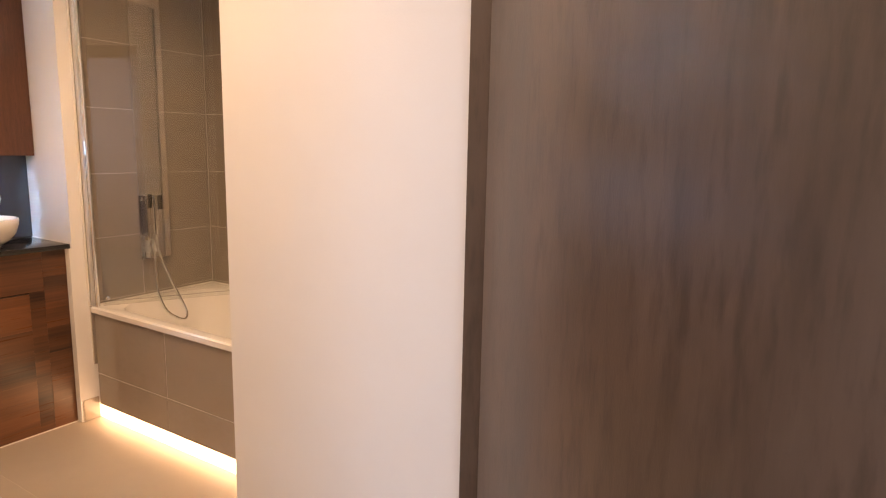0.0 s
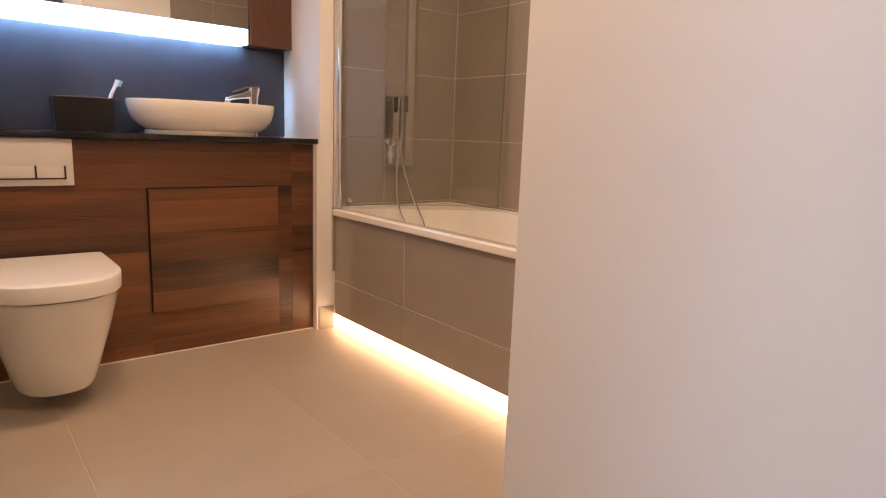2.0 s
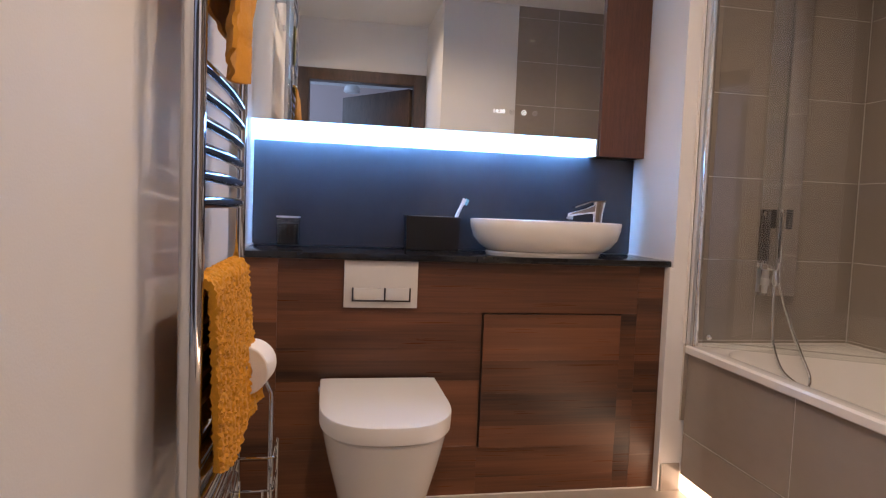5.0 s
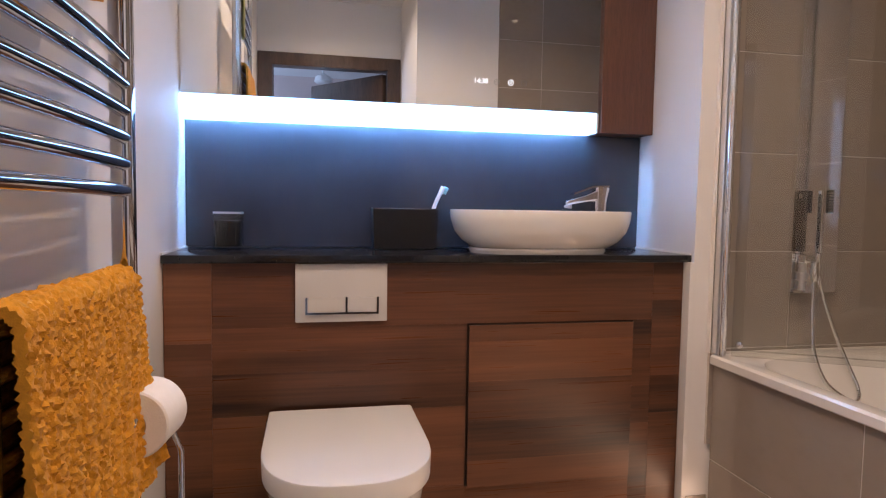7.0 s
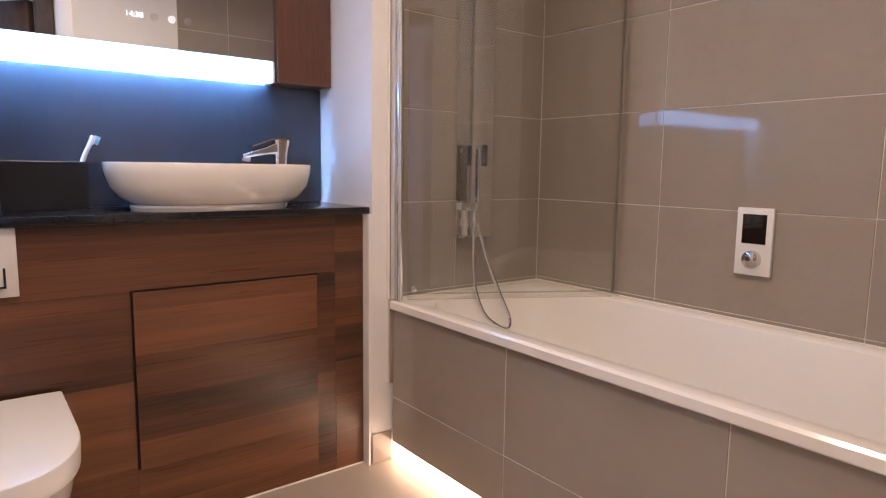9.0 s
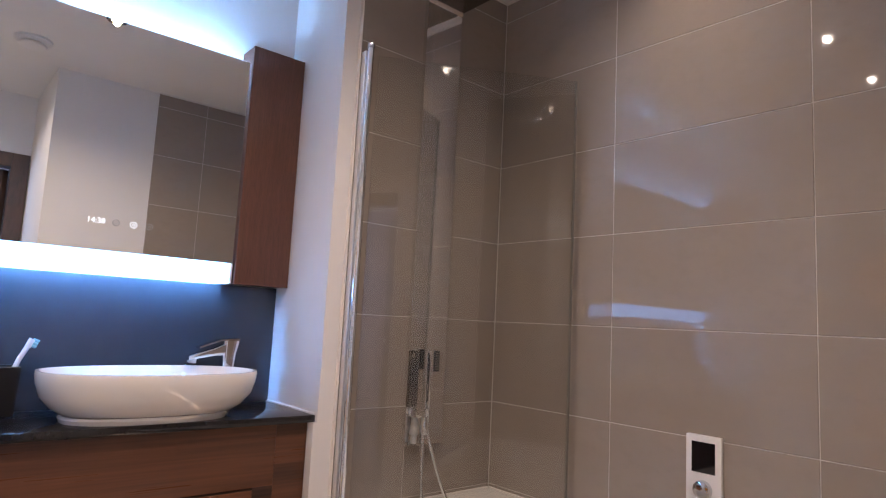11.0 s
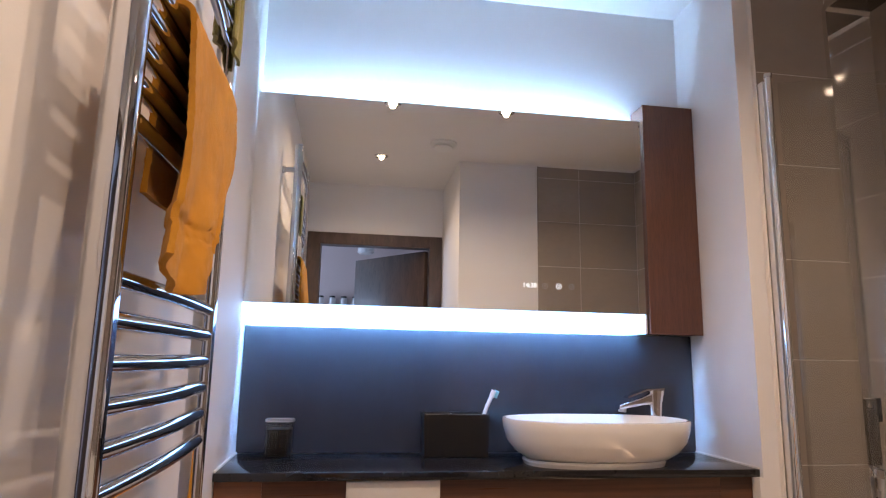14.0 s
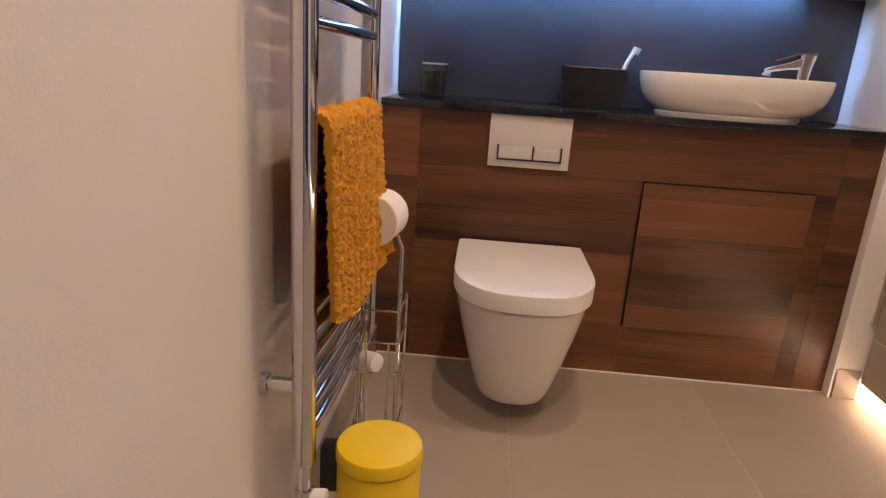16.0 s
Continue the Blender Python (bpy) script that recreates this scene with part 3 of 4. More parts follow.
writing("clock_display", "14:38", 0.917, 0.2462, 1.405, 0.022, GLOW_DIGIT, mir)
for k, bx in enumerate((0.970, 1.018, 1.063)):
    bm = bmesh.new()
    n = 28
    for rr, r2 in ((0.0095, 0.0078), (0.004, 0.0028)):
        ring = [[(bx + r * math.cos(2 * math.pi * i / n), y, 1.405 + r * math.sin(2 * math.pi * i / n)) for i in range(n)]
                for r, y in ((r2, 0.2467), (r2, 0.2462), (rr, 0.2462), (rr, 0.2467))]
        loft(bm, ring, False, False)
    part("touch_button", bm, GLOW_DIGIT if k == 1 else DIM_ICON, mir, "lit round touch button" if k == 1 else "dim round touch button")

tallcab = thing("wall_cabinet", 1.39, 0.25, 1.25, "narrow walnut-effect wall cabinet beside the mirror", "cabinet")
block("body", (1.335, 1.524, 0.243, 0.329, 1.2545, 2.070), WOOD_UP, tallcab, bevel=0.001)
block("cabinet_door", (1.334, 1.5245, 0.232, 0.2425, 1.2535, 2.071), WOOD_UP, tallcab, "upright-grained walnut-effect door", 0.001)

# ---- downlights and vent ----
for sx, sy in SPOTS:
    dl = thing("downlight", sx, sy, HIGH, "recessed ceiling downlight with a chrome ring, lit warm", "downlight", "ceiling downlights")
    bm = bmesh.new()
    n = 32
    loft(bm, [[(sx + r * math.cos(2 * math.pi * i / n), sy + r * math.sin(2 * math.pi * i / n), z) for i in range(n)]
              for r, z in ((0.046, HIGH), (0.045, HIGH - 0.006), (0.038, HIGH - 0.008), (0.0245, HIGH - 0.002))], False, False)
    part("ring", bm, CHROME, dl, "", True)
    part("lens", disc_stack(bmesh.new(), (sx, sy, HIGH - 0.004), (0, 0, 1), [(0, 0.024), (0.003, 0.024)], 24), GLOW_SPOT, dl, "glowing warm lens", True)
vent = thing("ceiling_vent", 0.864, -1.41, HIGH, "round white extractor vent valve on the ceiling", "vent")
part("collar", disc_stack(bmesh.new(), (0.864, -1.41, HIGH), (0, 0, -1), [(0, 0.086), (0.012, 0.084), (0.018, 0.070)], 36), PLASTIC, vent, "", True)
part("valve_disc", disc_stack(bmesh.new(), (0.864, -1.41, HIGH - 0.022), (0, 0, -1), [(0, 0.056), (0.006, 0.064), (0.014, 0.058), (0.017, 0.03)], 36), PLASTIC, vent, "", True)

# ---- bath ----
bath = thing("bathtub", 1.93, -0.88, 0.0, "white acrylic bathtub with a curved inner end", "bathtub")


def rr_ring(x0, x1, y0, y1, z, r, n=10):
    pts = []
    for cx, cy, a0 in ((x1 - r, y1 - r, 0), (x0 + r, y1 - r, 90), (x0 + r, y0 + r, 180), (x1 - r, y0 + r, 270)):
        for i in range(n):
            a = radians(a0 + 90 * i / (n - 1))
            pts.append((cx + r * math.cos(a), cy + r * math.sin(a), z))
    return pts


bm = bmesh.new()
X0, X1, Y0, Y1 = 1.586, 2.270, -1.724, -0.043
loft(bm, [rr_ring(X0 + 0.004, X1, Y0, Y1, 0.524, 0.004), rr_ring(X0, X1, Y0, Y1, 0.528, 0.005), rr_ring(X0, X1, Y0, Y1, 0.549, 0.005), rr_ring(X0 + 0.006, X1, Y0, Y1, 0.556, 0.006),
          rr_ring(X0 + 0.050, X1 - 0.045, Y0 + 0.06, Y1 - 0.055, 0.556, 0.14), rr_ring(X0 + 0.062, X1 - 0.055, Y0 + 0.075, Y1 - 0.066, 0.550, 0.15),
          rr_ring(X0 + 0.075, X1 - 0.068, Y0 + 0.10, Y1 - 0.08, 0.50, 0.15), rr_ring(X0 + 0.10, X1 - 0.09, Y0 + 0.20, Y1 - 0.12, 0.30, 0.16),
          rr_ring(X0 + 0.125, X1 - 0.115, Y0 + 0.28, Y1 - 0.16, 0.18, 0.16), rr_ring(X0 + 0.17, X1 - 0.16, Y0 + 0.34, Y1 - 0.21, 0.155, 0.14),
          rr_ring(X0 + 0.25, X1 - 0.24, Y0 + 0.5, Y1 - 0.4, 0.152, 0.08)], False, True)
part("tub", bm, ACRYLIC, bath, "", True)
part("plug", disc_stack(bmesh.new(), (1.93, -0.62, 0.153), (0, 0, 1), [(0, 0.034), (0.005, 0.034), (0.008, 0.02)], 24), CHROME, bath, "chrome waste", True)

apron = thing("bath_surround", 1.60, -0.88, 0.0, "grey porcelain tiled bath panel with a lit recess beneath", "bath surround")
back = block("backing", (1.6018, 1.640, -1.724, -0.044, 0.066, 0.523), GROUT, apron)
for z0, z1 in ((0.066, 0.2210), (0.2250, 0.523)):
    for y0, y1 in ((-0.5835, -0.044), (-1.1885, -0.5865), (-1.724, -1.1915)):
        piece("tile", (1.600, 1.610, y0, y1, z0, z1), TILE, back)
block("plinth", (1.655, 1.675, -1.724, -0.034, 0.0, 0.50), PAINT, apron, "white recessed plinth")
led = thing("led_strip", 1.608, -0.88, 0.035, "warm white light strip glowing under the bath panel", "light strip")
block("diffuser", (1.6045, 1.612, -1.722, -0.040, 0.001, 0.0650), GLOW_WARM, led)
block("channel", (1.6125, 1.620, -1.722, -0.040, 0.001, 0.0650), PLASTIC, led, "white mounting channel")

# ---- shower ----
screen = thing("bath_screen", 1.60, -0.09, 0.556, "clear hinged glass bath screen swung inwards", "shower screen")
part("hinge_pole", rod(bmesh.new(), [(1.598, -0.085, 0.562), (1.598, -0.085, 2.05)], 0.011, 24), BRIGHT, screen, "chrome hinge pole", True)
part("pole_cap", disc_stack(bmesh.new(), (1.598, -0.085, 2.05), (0, 0, 1), [(0, 0.013), (0.012, 0.013), (0.014, 0.009)], 18), CHROME, screen, "", True)
block("wall_channel", (1.588, 1.612, -0.070, -0.045, 0.562, 2.045), SATIN, screen, "satin wall channel", 0.002)
S0, S1 = Vector((1.618, -0.1005)), Vector((2.222, -0.44))
sw = (S1 - S0).normalized()
sn = Vector((-sw.y, sw.x)) * 0.003
bm = bmesh.new()
loft(bm, [[(p.x, p.y, z) for p in (S0 - sn, S1 - sn, S1 + sn, S0 + sn)] for z in (0.580, 2.025)])
gl = part("glass_pane", bm, GLASS, screen, "clear glass pane")
gl.visible_shadow = False
bm = bmesh.new()
loft(bm, [[(p.x, p.y, z) for p in (S0 - sn * 1.2, S1 - sn * 1.2, S1 + sn * 1.2, S0 + sn * 1.2)] for z in (0.562, 0.583)])
sl = part("bottom_seal", bm, GLASS, screen, "clear plastic seal")
sl.visible_shadow = False
bm = bmesh.new()
loft(bm, [[(p.x, p.y, z) for p in (S1 - sn * 1.5 + sw * 0.0006, S1 - sn * 1.5 + sw * 0.007, S1 + sn * 1.5 + sw * 0.007, S1 + sn * 1.5 + sw * 0.0006)] for z in (0.575, 2.025)])
part("edge_strip", bm, EDGE_GREY, screen, "grey edge strip")
part("clamp", disc_stack(bmesh.new(), (1.632, -0.115, 0.60), (-0.5, -0.86, 0), [(0, 0.010), (0.012, 0.010), (0.014, 0.006)], 16), CHROME, screen, "", True)

head = thing("shower_column", 1.918, -0.06, 0.745, "polished steel shower column bent over into a flat rain head", "shower column")
CX0, CX1 = 1.846, 2.010
outer, inner = [(-0.062, 0.745)], [(-0.0445, 0.745)]
for k in range(11):
    a = radians(90 * k / 10)
    outer.append((-0.076 + 0.014 * math.cos(a), 2.316 + 0.014 * math.sin(a)))
    inner.append((-0.076 + 0.0315 * math.cos(a), 2.316 + 0.0395 * math.sin(a)))
outer.append((-0.536, 2.330))
inner.append((-0.536, 2.3555))
bm = bmesh.new()
loft(bm, [[(x, y, z) for x in (CX0, CX1) for y, z in ((o, i2) if x == CX0 else (i2, o))] for o, i2 in zip(outer, inner)])
part("panel", bm, STEEL, head, "", True)
# Underside plate in darkened steel; the dark tile's reflection is in its colour.
block("spray_face", (CX0 + 0.006, CX1 - 0.006, -0.530, -0.078, 2.3275, 2.3298), DARK_METAL, head, "spray face with its dark reflection put into the colour")
for i in range(9):
    bm = bmesh.new()
    for j in range(13):
        disc_stack(bm, (1.868 + 0.0150 * i, -0.515 + 0.0150 * j, 2.3275), (0, 0, -1), [(0, 0.0036), (0.003, 0.0028)], 8)
    part("nozzle_row", bm, SATIN, head, "row of small pale nozzles", True)
# Plain dark plate and small tab added on the column, no known fitting.
block("upright_plate", (1.842, 1.880, -0.078, -0.0622, 0.876, 1.064), DARK_METAL, head, "dark upright plate added on the column", 0.003, True)
block("plate_tab", (1.846, 1.856, -0.081, -0.0782, 1.040, 1.054), BRIGHT, head, "small chrome tab on the dark plate", 0.001)
block("bracket", (1.856, 1.922, -0.104, -0.0622, 0.842, 0.868), BRIGHT, head, "chrome hand shower bracket", 0.005, True)
part("outlet", disc_stack(bmesh.new(), (1.866, -0.084, 0.842), (0, 0, -1), [(0, 0.012), (0.03, 0.012), (0.032, 0.015), (0.055, 0.015), (0.057, 0.010), (0.085, 0.010)], 18), SATIN, head, "satin hose outlet", True)

hand = thing("hand_shower", 1.91, -0.10, 0.87, "slim chrome stick hand shower hung on its column with a hose", "hand shower")
block("handset", (1.900, 1.914, -0.114, -0.090, 0.872, 1.066), BRIGHT, hand, "slim chrome stick", 0.004, True)
face = block("spray_plate", (1.9142, 1.938, -0.116, -0.092, 0.995, 1.066), BLACK, hand, "black spray plate", 0.003, True)
for i in range(7):
    part("nozzle_row", disc_stack(bmesh.new(), (1.918, -0.1175, 1.003 + 0.009 * i), (1, 0, 0), [(0, 0.0022), (0.016, 0.0022)], 8), EDGE_GREY, face, "", True)
part("connector", disc_stack(bmesh.new(), (1.907, -0.102, 0.872), (0, 0, -1), [(0, 0.010), (0.03, 0.010), (0.06, 0.007)], 16), BRIGHT, hand, "", True)
part("elbow", disc_stack(bmesh.new(), (1.893, -0.104, 0.846), (0, 0, -1), [(0, 0.011), (0.02, 0.011), (0.024, 0.013), (0.045, 0.013), (0.06, 0.008)], 16), BRIGHT, hand, "", True)
guide = [Vector(p) for p in ((1.892, -0.104, 0.84), (1.892, -0.104, 0.80), (1.886, -0.11, 0.70), (1.884, -0.125, 0.58), (1.905, -0.15, 0.49), (1.945, -0.18, 0.445), (1.985, -0.19, 0.432),
                             (2.008, -0.17, 0.465), (1.992, -0.14, 0.54), (1.958, -0.118, 0.64), (1.925, -0.106, 0.74), (1.908, -0.102, 0.815), (1.907, -0.102, 0.84))]
pts = []
for k in range(1, len(guide) - 2):
    p0, p1, p2, p3 = guide[k - 1:k + 3]
    for q in range(8):
        u = q / 8
        pts.append(0.5 * (2 * p1 + (p2 - p0) * u + (2 * p0 - 5 * p1 + 4 * p2 - p3) * u * u + (3 * p1 - p0 - 3 * p2 + p3) * u ** 3))
part("hose", rod(bmesh.new(), pts, 0.0066, 10), BRIGHT, hand, "ribbed metal hose", True)

ctl = thing("shower_control", 2.27, -0.89, 0.79, "white digital shower control with black screen and chrome dial", "shower control")
block("plate", (2.255, 2.270, -0.940, -0.838, 0.695, 0.886), PLASTIC, ctl, bevel=0.003, smooth=True)
block("display", (2.2535, 2.256, -0.923, -0.856, 0.785, 0.868), BLACK_GLASS, ctl, "black glass display")
part("dial", disc_stack(bmesh.new(), (2.256, -0.889, 0.740), (-1, 0, 0), [(0, 0.026), (0.012, 0.025), (0.014, 0.022)], 32), CHROME, ctl, "round brushed chrome dial", True)
part("indicator", disc_stack(bmesh.new(), (2.2555, -0.855, 0.722), (-1, 0, 0), [(0, 0.004), (0.001, 0.004)], 12), SATIN, ctl, "", True)

# ---- towel radiator ----
RX, RN, RF, RB, RT = 0.070, -1.075, -0.585, 0.315, 2.12
rad = thing("towel_radiator", RX, -0.83, RB, "tall chrome ladder towel radiator fixed to the wall", "radiator")
for y in (RN, RF):
    bm = bmesh.new()
    loft(bm, [oval(RX, y, z, 0.019 * s, 0.019 * s, 2.6, 28) for z, s in ((RB, 0.9), (RB + 0.003, 1.0), (RT - 0.003, 1.0), (RT, 0.9))])
    part("post", bm, CHROME, rad, "", True)
BARS = [0.365, 0.41, 0.455, 0.50, 0.545, 0.59, 0.682, 0.727, 0.772, 0.817, 0.862, 1.013, 1.057, 1.101, 1.145, 1.190, 1.234,
        1.41, 1.455, 1.50, 1.545, 1.59, 1.74, 1.785, 1.83, 1.875, 2.02, 2.065]
for z in BARS:
    part("bar", rod(bmesh.new(), [(RX + 0.004 + 0.009 * math.sin(math.pi * k / 12), RN + (RF - RN) * k / 12, z) for k in range(13)], 0.0115, 16), CHROME, rad, "", True)
for y in (RN + 0.0, RF):
    for z in (0.457, 2.0):
        part("wall_bracket", disc_stack(bmesh.new(), (0.0, y, z), (1, 0, 0), [(0, 0.018), (0.012, 0.018), (0.013, 0.012), (RX - 0.01, 0.012)], 18), CHROME, rad, "", True)
for y, zv in ((RN, 0.20), (RF, 0.20)):
    bm = bmesh.new()
    disc_stack(bm, (RX, y, RB), (0, 0, -1), [(0, 0.012), (0.05, 0.012), (0.051, 0.016), (0.075, 0.016), (0.076, 0.011), (0.115, 0.011)], 18)
    rod(bm, [(RX, y, zv + 0.005), (RX, y, 0.0)], 0.0075, 12)
    disc_stack(bm, (RX, y, 0.0005), (0, 0, 1), [(0, 0.016), (0.006, 0.014)], 18)
    v = part("valve", bm, CHROME, rad, "chrome valve and pipe tail", True)
    if y == RF:
        part("valve_head", disc_stack(bmesh.new(), (RX, y - 0.012, 0.275), (0.8, -0.6, 0.1), [(0, 0.016), (0.015, 0.021), (0.045, 0.024), (0.058, 0.021), (0.062, 0.012)], 24), PLASTIC, v, "white thermostatic head", True)
    else:
        part("valve_head", disc_stack(bmesh.new(), (RX + 0.012, y, 0.25), (1, 0, 0), [(0, 0.011), (0.012, 0.014), (0.026, 0.014), (0.029, 0.009)], 20), PLASTIC, v, "white lockshield cap", True)


def cloth(name, rows, cols, place, mat, label, category, thick, lump=0.0, freq=120.0):
    """A hanging cloth: place(u, v) gives its middle surface; lumps are real relief."""
    bm = bmesh.new()
    base = [[Vector(place(i / cols, j / rows)) for i in range(cols + 1)] for j in range(rows + 1)]
    skins = []
    for side in (1, -1):
        grid = []
        for j in range(rows + 1):
            line = []
            for i in range(cols + 1):
                p = base[j][i]
                du = base[j][min(i + 1, cols)] - base[j][max(i - 1, 0)]
                dv = base[min(j + 1, rows)][i] - base[max(j - 1, 0)][i]
                nn = du.cross(dv)
                nn = nn.normalized() if nn.length > 1e-9 else Vector((1, 0, 0))
                d = side * thick / 2
                if lump:
                    d += side * lump * (noise.noise(Vector((p.x * freq, p.y * freq * 1.3, p.z * freq))) + 0.5 * noise.noise(p * freq * 2.1))
                line.append(bm.verts.new(p + nn * d))
            grid.append(line)
        skins.append(grid)
    for grid in skins:
        for j in range(rows):
            for i in range(cols):
                bm.faces.new((grid[j][i], grid[j][i + 1], grid[j + 1][i + 1], grid[j + 1][i]))
    a, b = skins
    rim = [(0, i) for i in range(cols)] + [(j, cols) for j in range(rows)] + [(rows, i) for i in range(cols, 0, -1)] + [(j, 0) for j in range(rows, 0, -1)]
    for k in range(len(rim)):
        (j, i), (j2, i2) = rim[k], rim[(k + 1) % len(rim)]
        bm.faces.new((a[j][i], a[j2][i2], b[j2][i2], b[j][i]))
    return tagged(part(name, bm, mat, None, "", True), label, category)


def drape(v, bar_x, bar_z, back, front, r):
    """Where a cloth of that drop on both sides lies, v from its back hem to its front hem: x and z."""
    total = back + math.pi * r + front
    s = v * total
    if s < back:
        return bar_x - r, bar_z - back + s
    if s < back + math.pi * r:
        a = (s - back) / r
        return bar_x - r * math.cos(a), bar_z + r * math.sin(a)
    return bar_x + r, bar_z - (s - back - math.pi * r)


def mat_place(u, v):
    x, z = drape(v, RX + 0.006, 0.862, 0.28, 0.300 + 0.05 * math.sin(u * 3.0), 0.022)
    front = max(0.0, min(1.0, (v - 0.5) * 2))
    y = -1.052 + 0.422 * u + (0.02 * front if u > 0.8 else 0.0)
    x += front * (0.012 + 0.0045 * math.sin(u * 52.0) + 0.022 * max(0.0, u - 0.75) * 4 * front)
    return x, y, z


cloth("bath_mat", 190, 110, mat_place, CHENILLE, "thick orange ribbed chenille bath mat hung over the radiator bars", "bath mat", 0.012, 0.0062, 150.0)


def towel_place(u, v):
    x, z = drape(v, RX + 0.015, 1.590, 0.24, 0.325 + 0.035 * math.sin(math.pi * min(1.0, 1.3 * u)) - 0.10 * max(0.0, u - 0.55), 0.019)
    front = max(0.0, min(1.0, (v - 0.44) * 1.8))
    near = -0.965 - 0.075 * front ** 1.5
    far = -0.668 + 0.030 * math.sin(math.pi * min(1.0, front * 1.3)) - 0.085 * max(0.0, front - 0.5) * 2
    y = near + (far - near) * u
    fold = 0.012 * math.sin(u * 10 + 0.6 + 1.5 * front) + 0.006 * math.sin(u * 23 + 3 * v)
    x += front * (0.012 + fold) + 0.006 * noise.noise(Vector((y * 14, z * 9, 0.3)))
    if v > 0.5 and abs(z - 1.315) < 0.012:
        x -= 0.003
    return x, y, z


cloth("hand_towel", 150, 90, towel_place, TERRY, "mustard yellow terry towel draped over the upper radiator bars", "towel", 0.008, 0.0016, 330.0)


def olive_place(u, v):
    x, z = drape(v, RX + 0.006, 1.875, 0.15, 0.15 + 0.03 * u, 0.017)
    y = -0.66 + 0.055 * u + 0.006 * math.sin(v * 9)
    return x + 0.004 * math.sin(u * 9), y, z


cloth("face_cloth", 40, 14, olive_place, OLIVE, "small olive green cloth hung at the end of the radiator", "face cloth", 0.006, 0.0009, 260.0)

# ---- pedal bin ----
PBX, PBY = 0.176, -0.935
pbin = thing("pedal_bin", PBX, PBY, 0.0, "small round yellow metal pedal bin on the floor", "bin")
part("body", disc_stack(bmesh.new(), (PBX, PBY, 0.012), (0, 0, 1), [(0, 0.078), (0.003, 0.080), (0.225, 0.080), (0.228, 0.078)], 48), YELLOW, pbin, "", True)
part("lid", disc_stack(bmesh.new(), (PBX, PBY, 0.2440), (0, 0, 1), [(0, 0.081), (0.002, 0.083), (0.022, 0.083), (0.028, 0.080), (0.0305, 0.070), (0.0315, 0.03)], 48), YELLOW, pbin, "low domed yellow lid", True)
# Black ring darkens the slit below the lid in place of shade.
part("gap_shade_ring", disc_stack(bmesh.new(), (PBX, PBY, 0.236), (0, 0, 1), [(0, 0.076), (0.010, 0.076)], 40), BLACK, pbin, "black ring standing in for the shade of the lid gap")
part("base_ring", disc_stack(bmesh.new(), (PBX, PBY, 0.0), (0, 0, 1), [(0, 0.079), (0.012, 0.079), (0.013, 0.075)], 40), BLACK, pbin, "black plastic base", True)
block("hinge", (PBX - 0.112, PBX - 0.076, PBY - 0.02, PBY + 0.02, 0.165, 0.262), BLACK, pbin, "black plastic hinge", 0.006, True)
block("pedal", (PBX + 0.068, PBX + 0.118, PBY - 0.022, PBY + 0.022, 0.010, 0.020), BLACK, pbin, "black foot pedal", 0.004, True)

# ---- toilet roll stand ----
TX, TY = 0.124, -0.655
stand = thing("toilet_roll_stand", TX, TY, 0.0, "chrome wire toilet roll stand with a spare roll basket", "toilet roll stand")
part("base", disc_stack(bmesh.new(), (TX, TY, 0.0), (0, 0, 1), [(0, 0.06), (0.006, 0.06), (0.009, 0.056)], 36), CHROME, stand, "", True)
ax = Vector((0.12, 0.99, 0)).normalized()
rc = Vector((0.108, -0.630, 0.648))
rod_pts = [(TX + 0.035, TY + 0.06, 0.005), (TX + 0.035, TY + 0.06, 0.56), tuple(rc + ax * 0.085 + Vector((0, 0, -0.02))), tuple(rc + ax * 0.075), tuple(rc - ax * 0.065)]
part("upright", rod(bmesh.new(), rod_pts, 0.005, 10), CHROME, stand, "", True)
part("upright", rod(bmesh.new(), [(TX - 0.04, TY - 0.05, 0.005), (TX - 0.04, TY - 0.05, 0.45)], 0.004, 10), CHROME, stand, "", True)
part("end_knob", disc_stack(bmesh.new(), rc - ax * 0.060, -ax, [(0, 0.014), (0.010, 0.015), (0.016, 0.010)], 20), CHROME, stand, "chrome end knob", True)
for z in (0.16, 0.30, 0.375, 0.45):
    bm = bmesh.new()
    rod(bm, [(TX - 0.048, TY - 0.062, z), (TX + 0.048, TY - 0.062, z), (TX + 0.052, TY - 0.058, z), (TX + 0.052, TY + 0.055, z)], 0.0026, 8)
    rod(bm, [(TX - 0.048, TY - 0.062, z), (TX - 0.052, TY + 0.055, z)], 0.0026, 8)
    part("basket_wire", bm, CHROME, stand, "", True)
for wx, wy, zt in ((TX - 0.02, TY - 0.062, 0.40), (TX + 0.03, TY - 0.062, 0.375), (TX + 0.048, TY - 0.05, 0.45), (TX + 0.052, TY + 0.05, 0.45)):
    part("basket_upright", rod(bmesh.new(), [(wx, wy, 0.004), (wx, wy, zt)], 0.0026, 8), CHROME, stand, "", True)


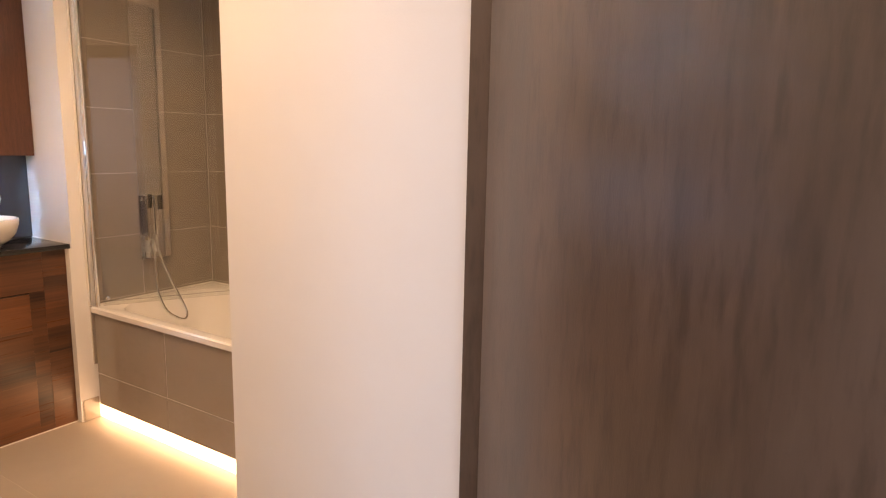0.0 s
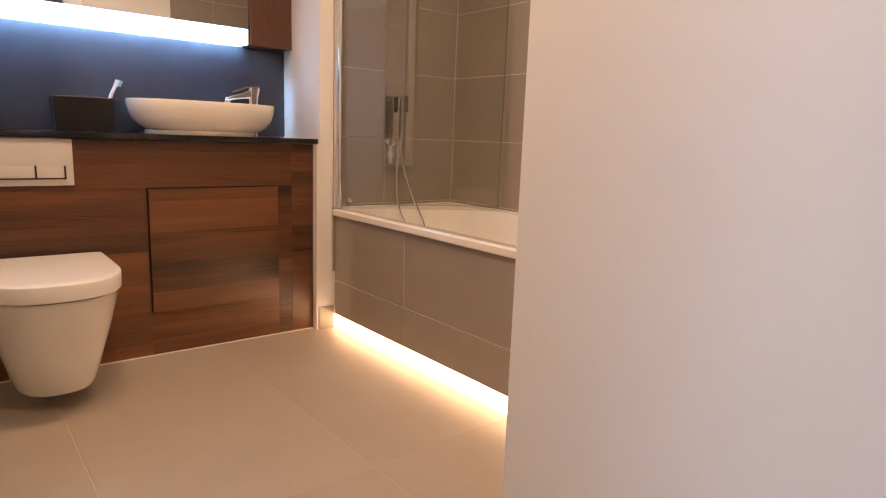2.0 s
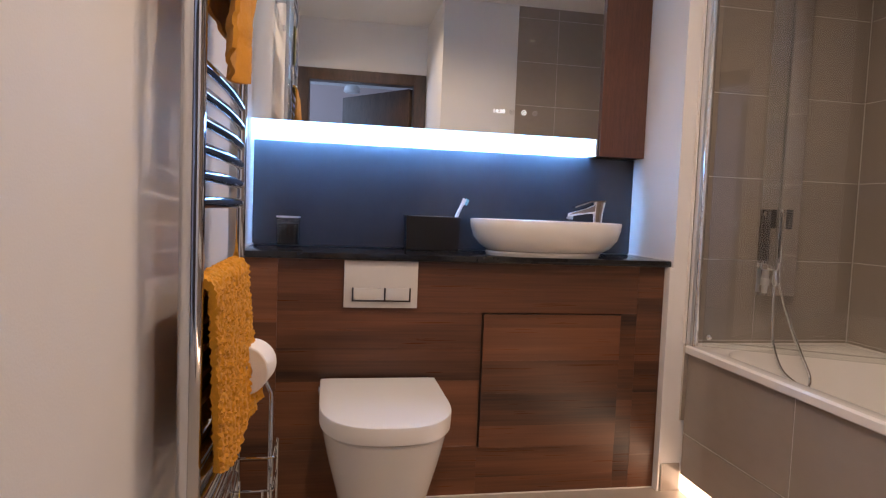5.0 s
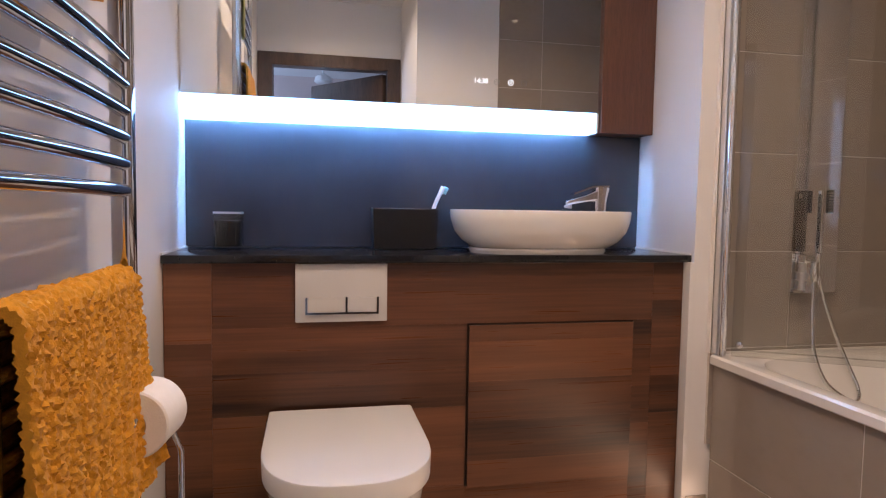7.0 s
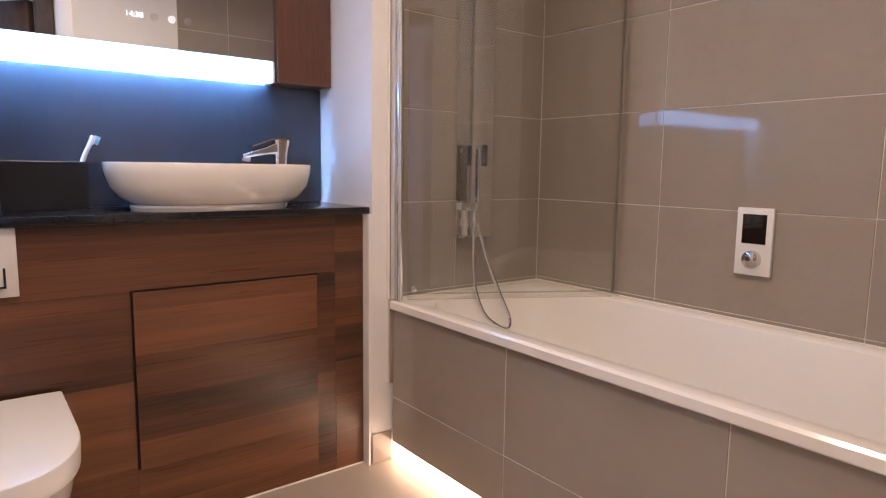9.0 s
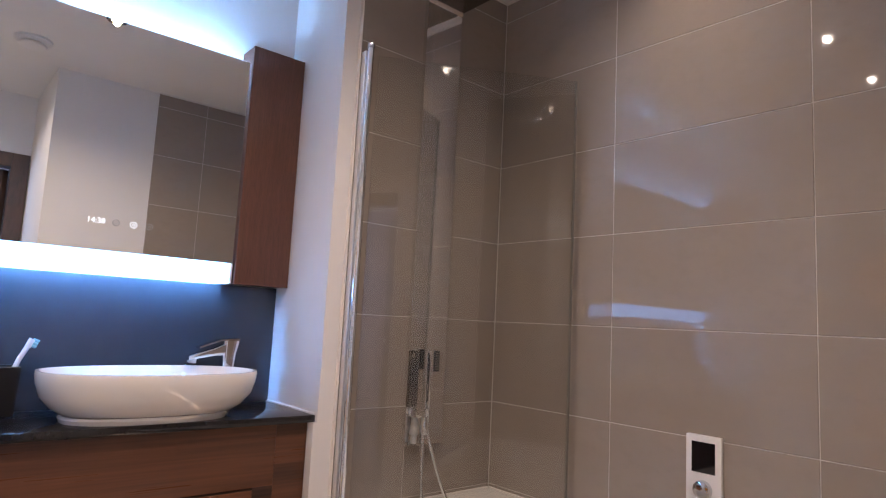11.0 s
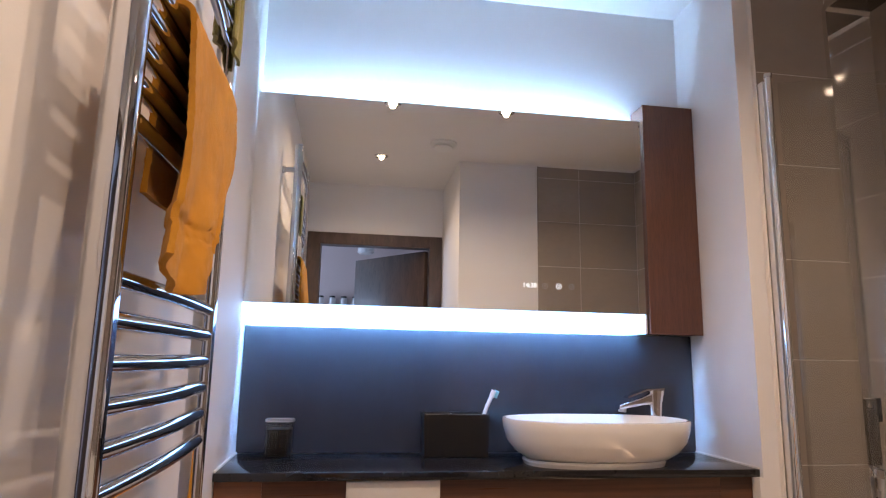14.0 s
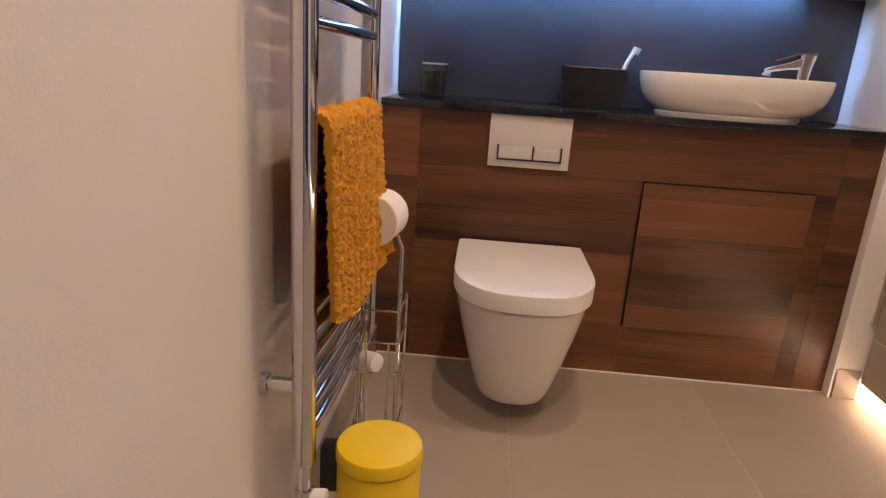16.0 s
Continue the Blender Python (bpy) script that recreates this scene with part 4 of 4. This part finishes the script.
def tissue_roll(c, axis, r, w, label):
    c, axis = Vector(c), Vector(axis).normalized()
    t = thing("toilet_roll", c.x, c.y, c.z, label, "toilet roll", "toilet rolls")
    bm = bmesh.new()
    u = axis.orthogonal().normalized()
    k = axis.cross(u)
    n = 40
    rings = [[c + d * axis + q * (math.cos(2 * math.pi * i / n) * u + math.sin(2 * math.pi * i / n) * k) for i in range(n)]
             for d, q in ((-w / 2, 0.021), (-w / 2, r - 0.003), (-w / 2 + 0.003, r), (w / 2 - 0.003, r), (w / 2, r - 0.003), (w / 2, 0.021), (-w / 2, 0.021))]
    loft(bm, rings, False, False)
    part("tissue", bm, PAPER, t, "", True)
    rings = [[c + d * axis + q * (math.cos(2 * math.pi * i / n) * u + math.sin(2 * math.pi * i / n) * k) for i in range(n)]
             for d, q in ((-w / 2 + 0.001, 0.0208), (w / 2 - 0.001, 0.0208), (w / 2 - 0.001, 0.0195), (-w / 2 + 0.001, 0.0195), (-w / 2 + 0.001, 0.0208))]
    part("core", loft(bmesh.new(), rings, False, False), CARD, t, "brown card core", True)


tissue_roll(rc - Vector((0, 0, 0.012)), ax, 0.056, 0.095, "white toilet roll hung on the chrome stand")
tissue_roll((TX, TY, 0.062), (0, 0, 1), 0.052, 0.098, "spare white toilet roll standing in the wire basket")

# ---- light switch plate ----
structure("wall_plate", [(0.0, 0.006, -1.46, -1.305, 1.29, 1.40)], PLASTIC, "plain white blank wall plate", "wall plate", 0.002)

# ---- tiles ----
ROWS_Z = [0.0, 0.27, 0.572, 0.874, 1.176, 1.479, 1.783, 2.090, 2.394, HIGH]
G = 0.0015
for z0, z1 in zip(ROWS_Z[1:], ROWS_Z[2:]):
    for y0, y1 in ((-0.573, -0.044), (-1.178, -0.573), (-1.726, -1.178)):
        piece("tile", (2.270, 2.281, y0 + G, y1 - G, z0 + G, z1 - G), TILE, wall_east)
    for x0, x1 in ((1.586, 1.861), (1.861, 2.270)):
        piece("tile", (x0 + G, x1 - G, -0.043, -0.0325, z0 + G, z1 - G), TILE, wall_shower)
    for x0, x1 in ((1.565, 1.862), (1.862, 2.270)):
        piece("tile", (x0 + G, x1 - G, -1.7345, -1.725, z0 + G, z1 - G), TILE, wall_closet)
grout_s = block("grout", (1.587, 2.271, -0.0414, -0.0315, 0.27, HIGH), GROUT, wall_shower, "pale grout")
grout_c = block("grout", (1.567, 2.271, -1.7355, -1.7266, 0.27, HIGH), GROUT, wall_closet, "pale grout")
for x0, x1 in ((-0.0, 0.459), (0.459, 1.077), (1.077, 1.70)):
    for y0, y1 in ((-1.20, 0.02), (-2.40, -1.20), (-2.53, -2.40)):
        piece("floor_tile", (x0 + G, x1 - G, y0 + G, y1 - G, -0.010, 0.0), FLOOR_TILE, floor)

structure("trim", [(1.587, 2.269, -0.050, -0.0435, HIGH - 0.006, HIGH), (2.263, 2.2695, -1.724, -0.051, HIGH - 0.006, HIGH), (1.567, 2.262, -1.7245, -1.718, HIGH - 0.006, HIGH)],
          SILICONE, "white sealant line along the ceiling", "sealant")
structure("trim", [(1.59, 2.266, -0.0485, -0.0435, 0.5565, 0.562), (2.264, 2.2695, -1.722, -0.05, 0.5565, 0.562)], SILICONE, "white sealant line round the bath", "sealant")
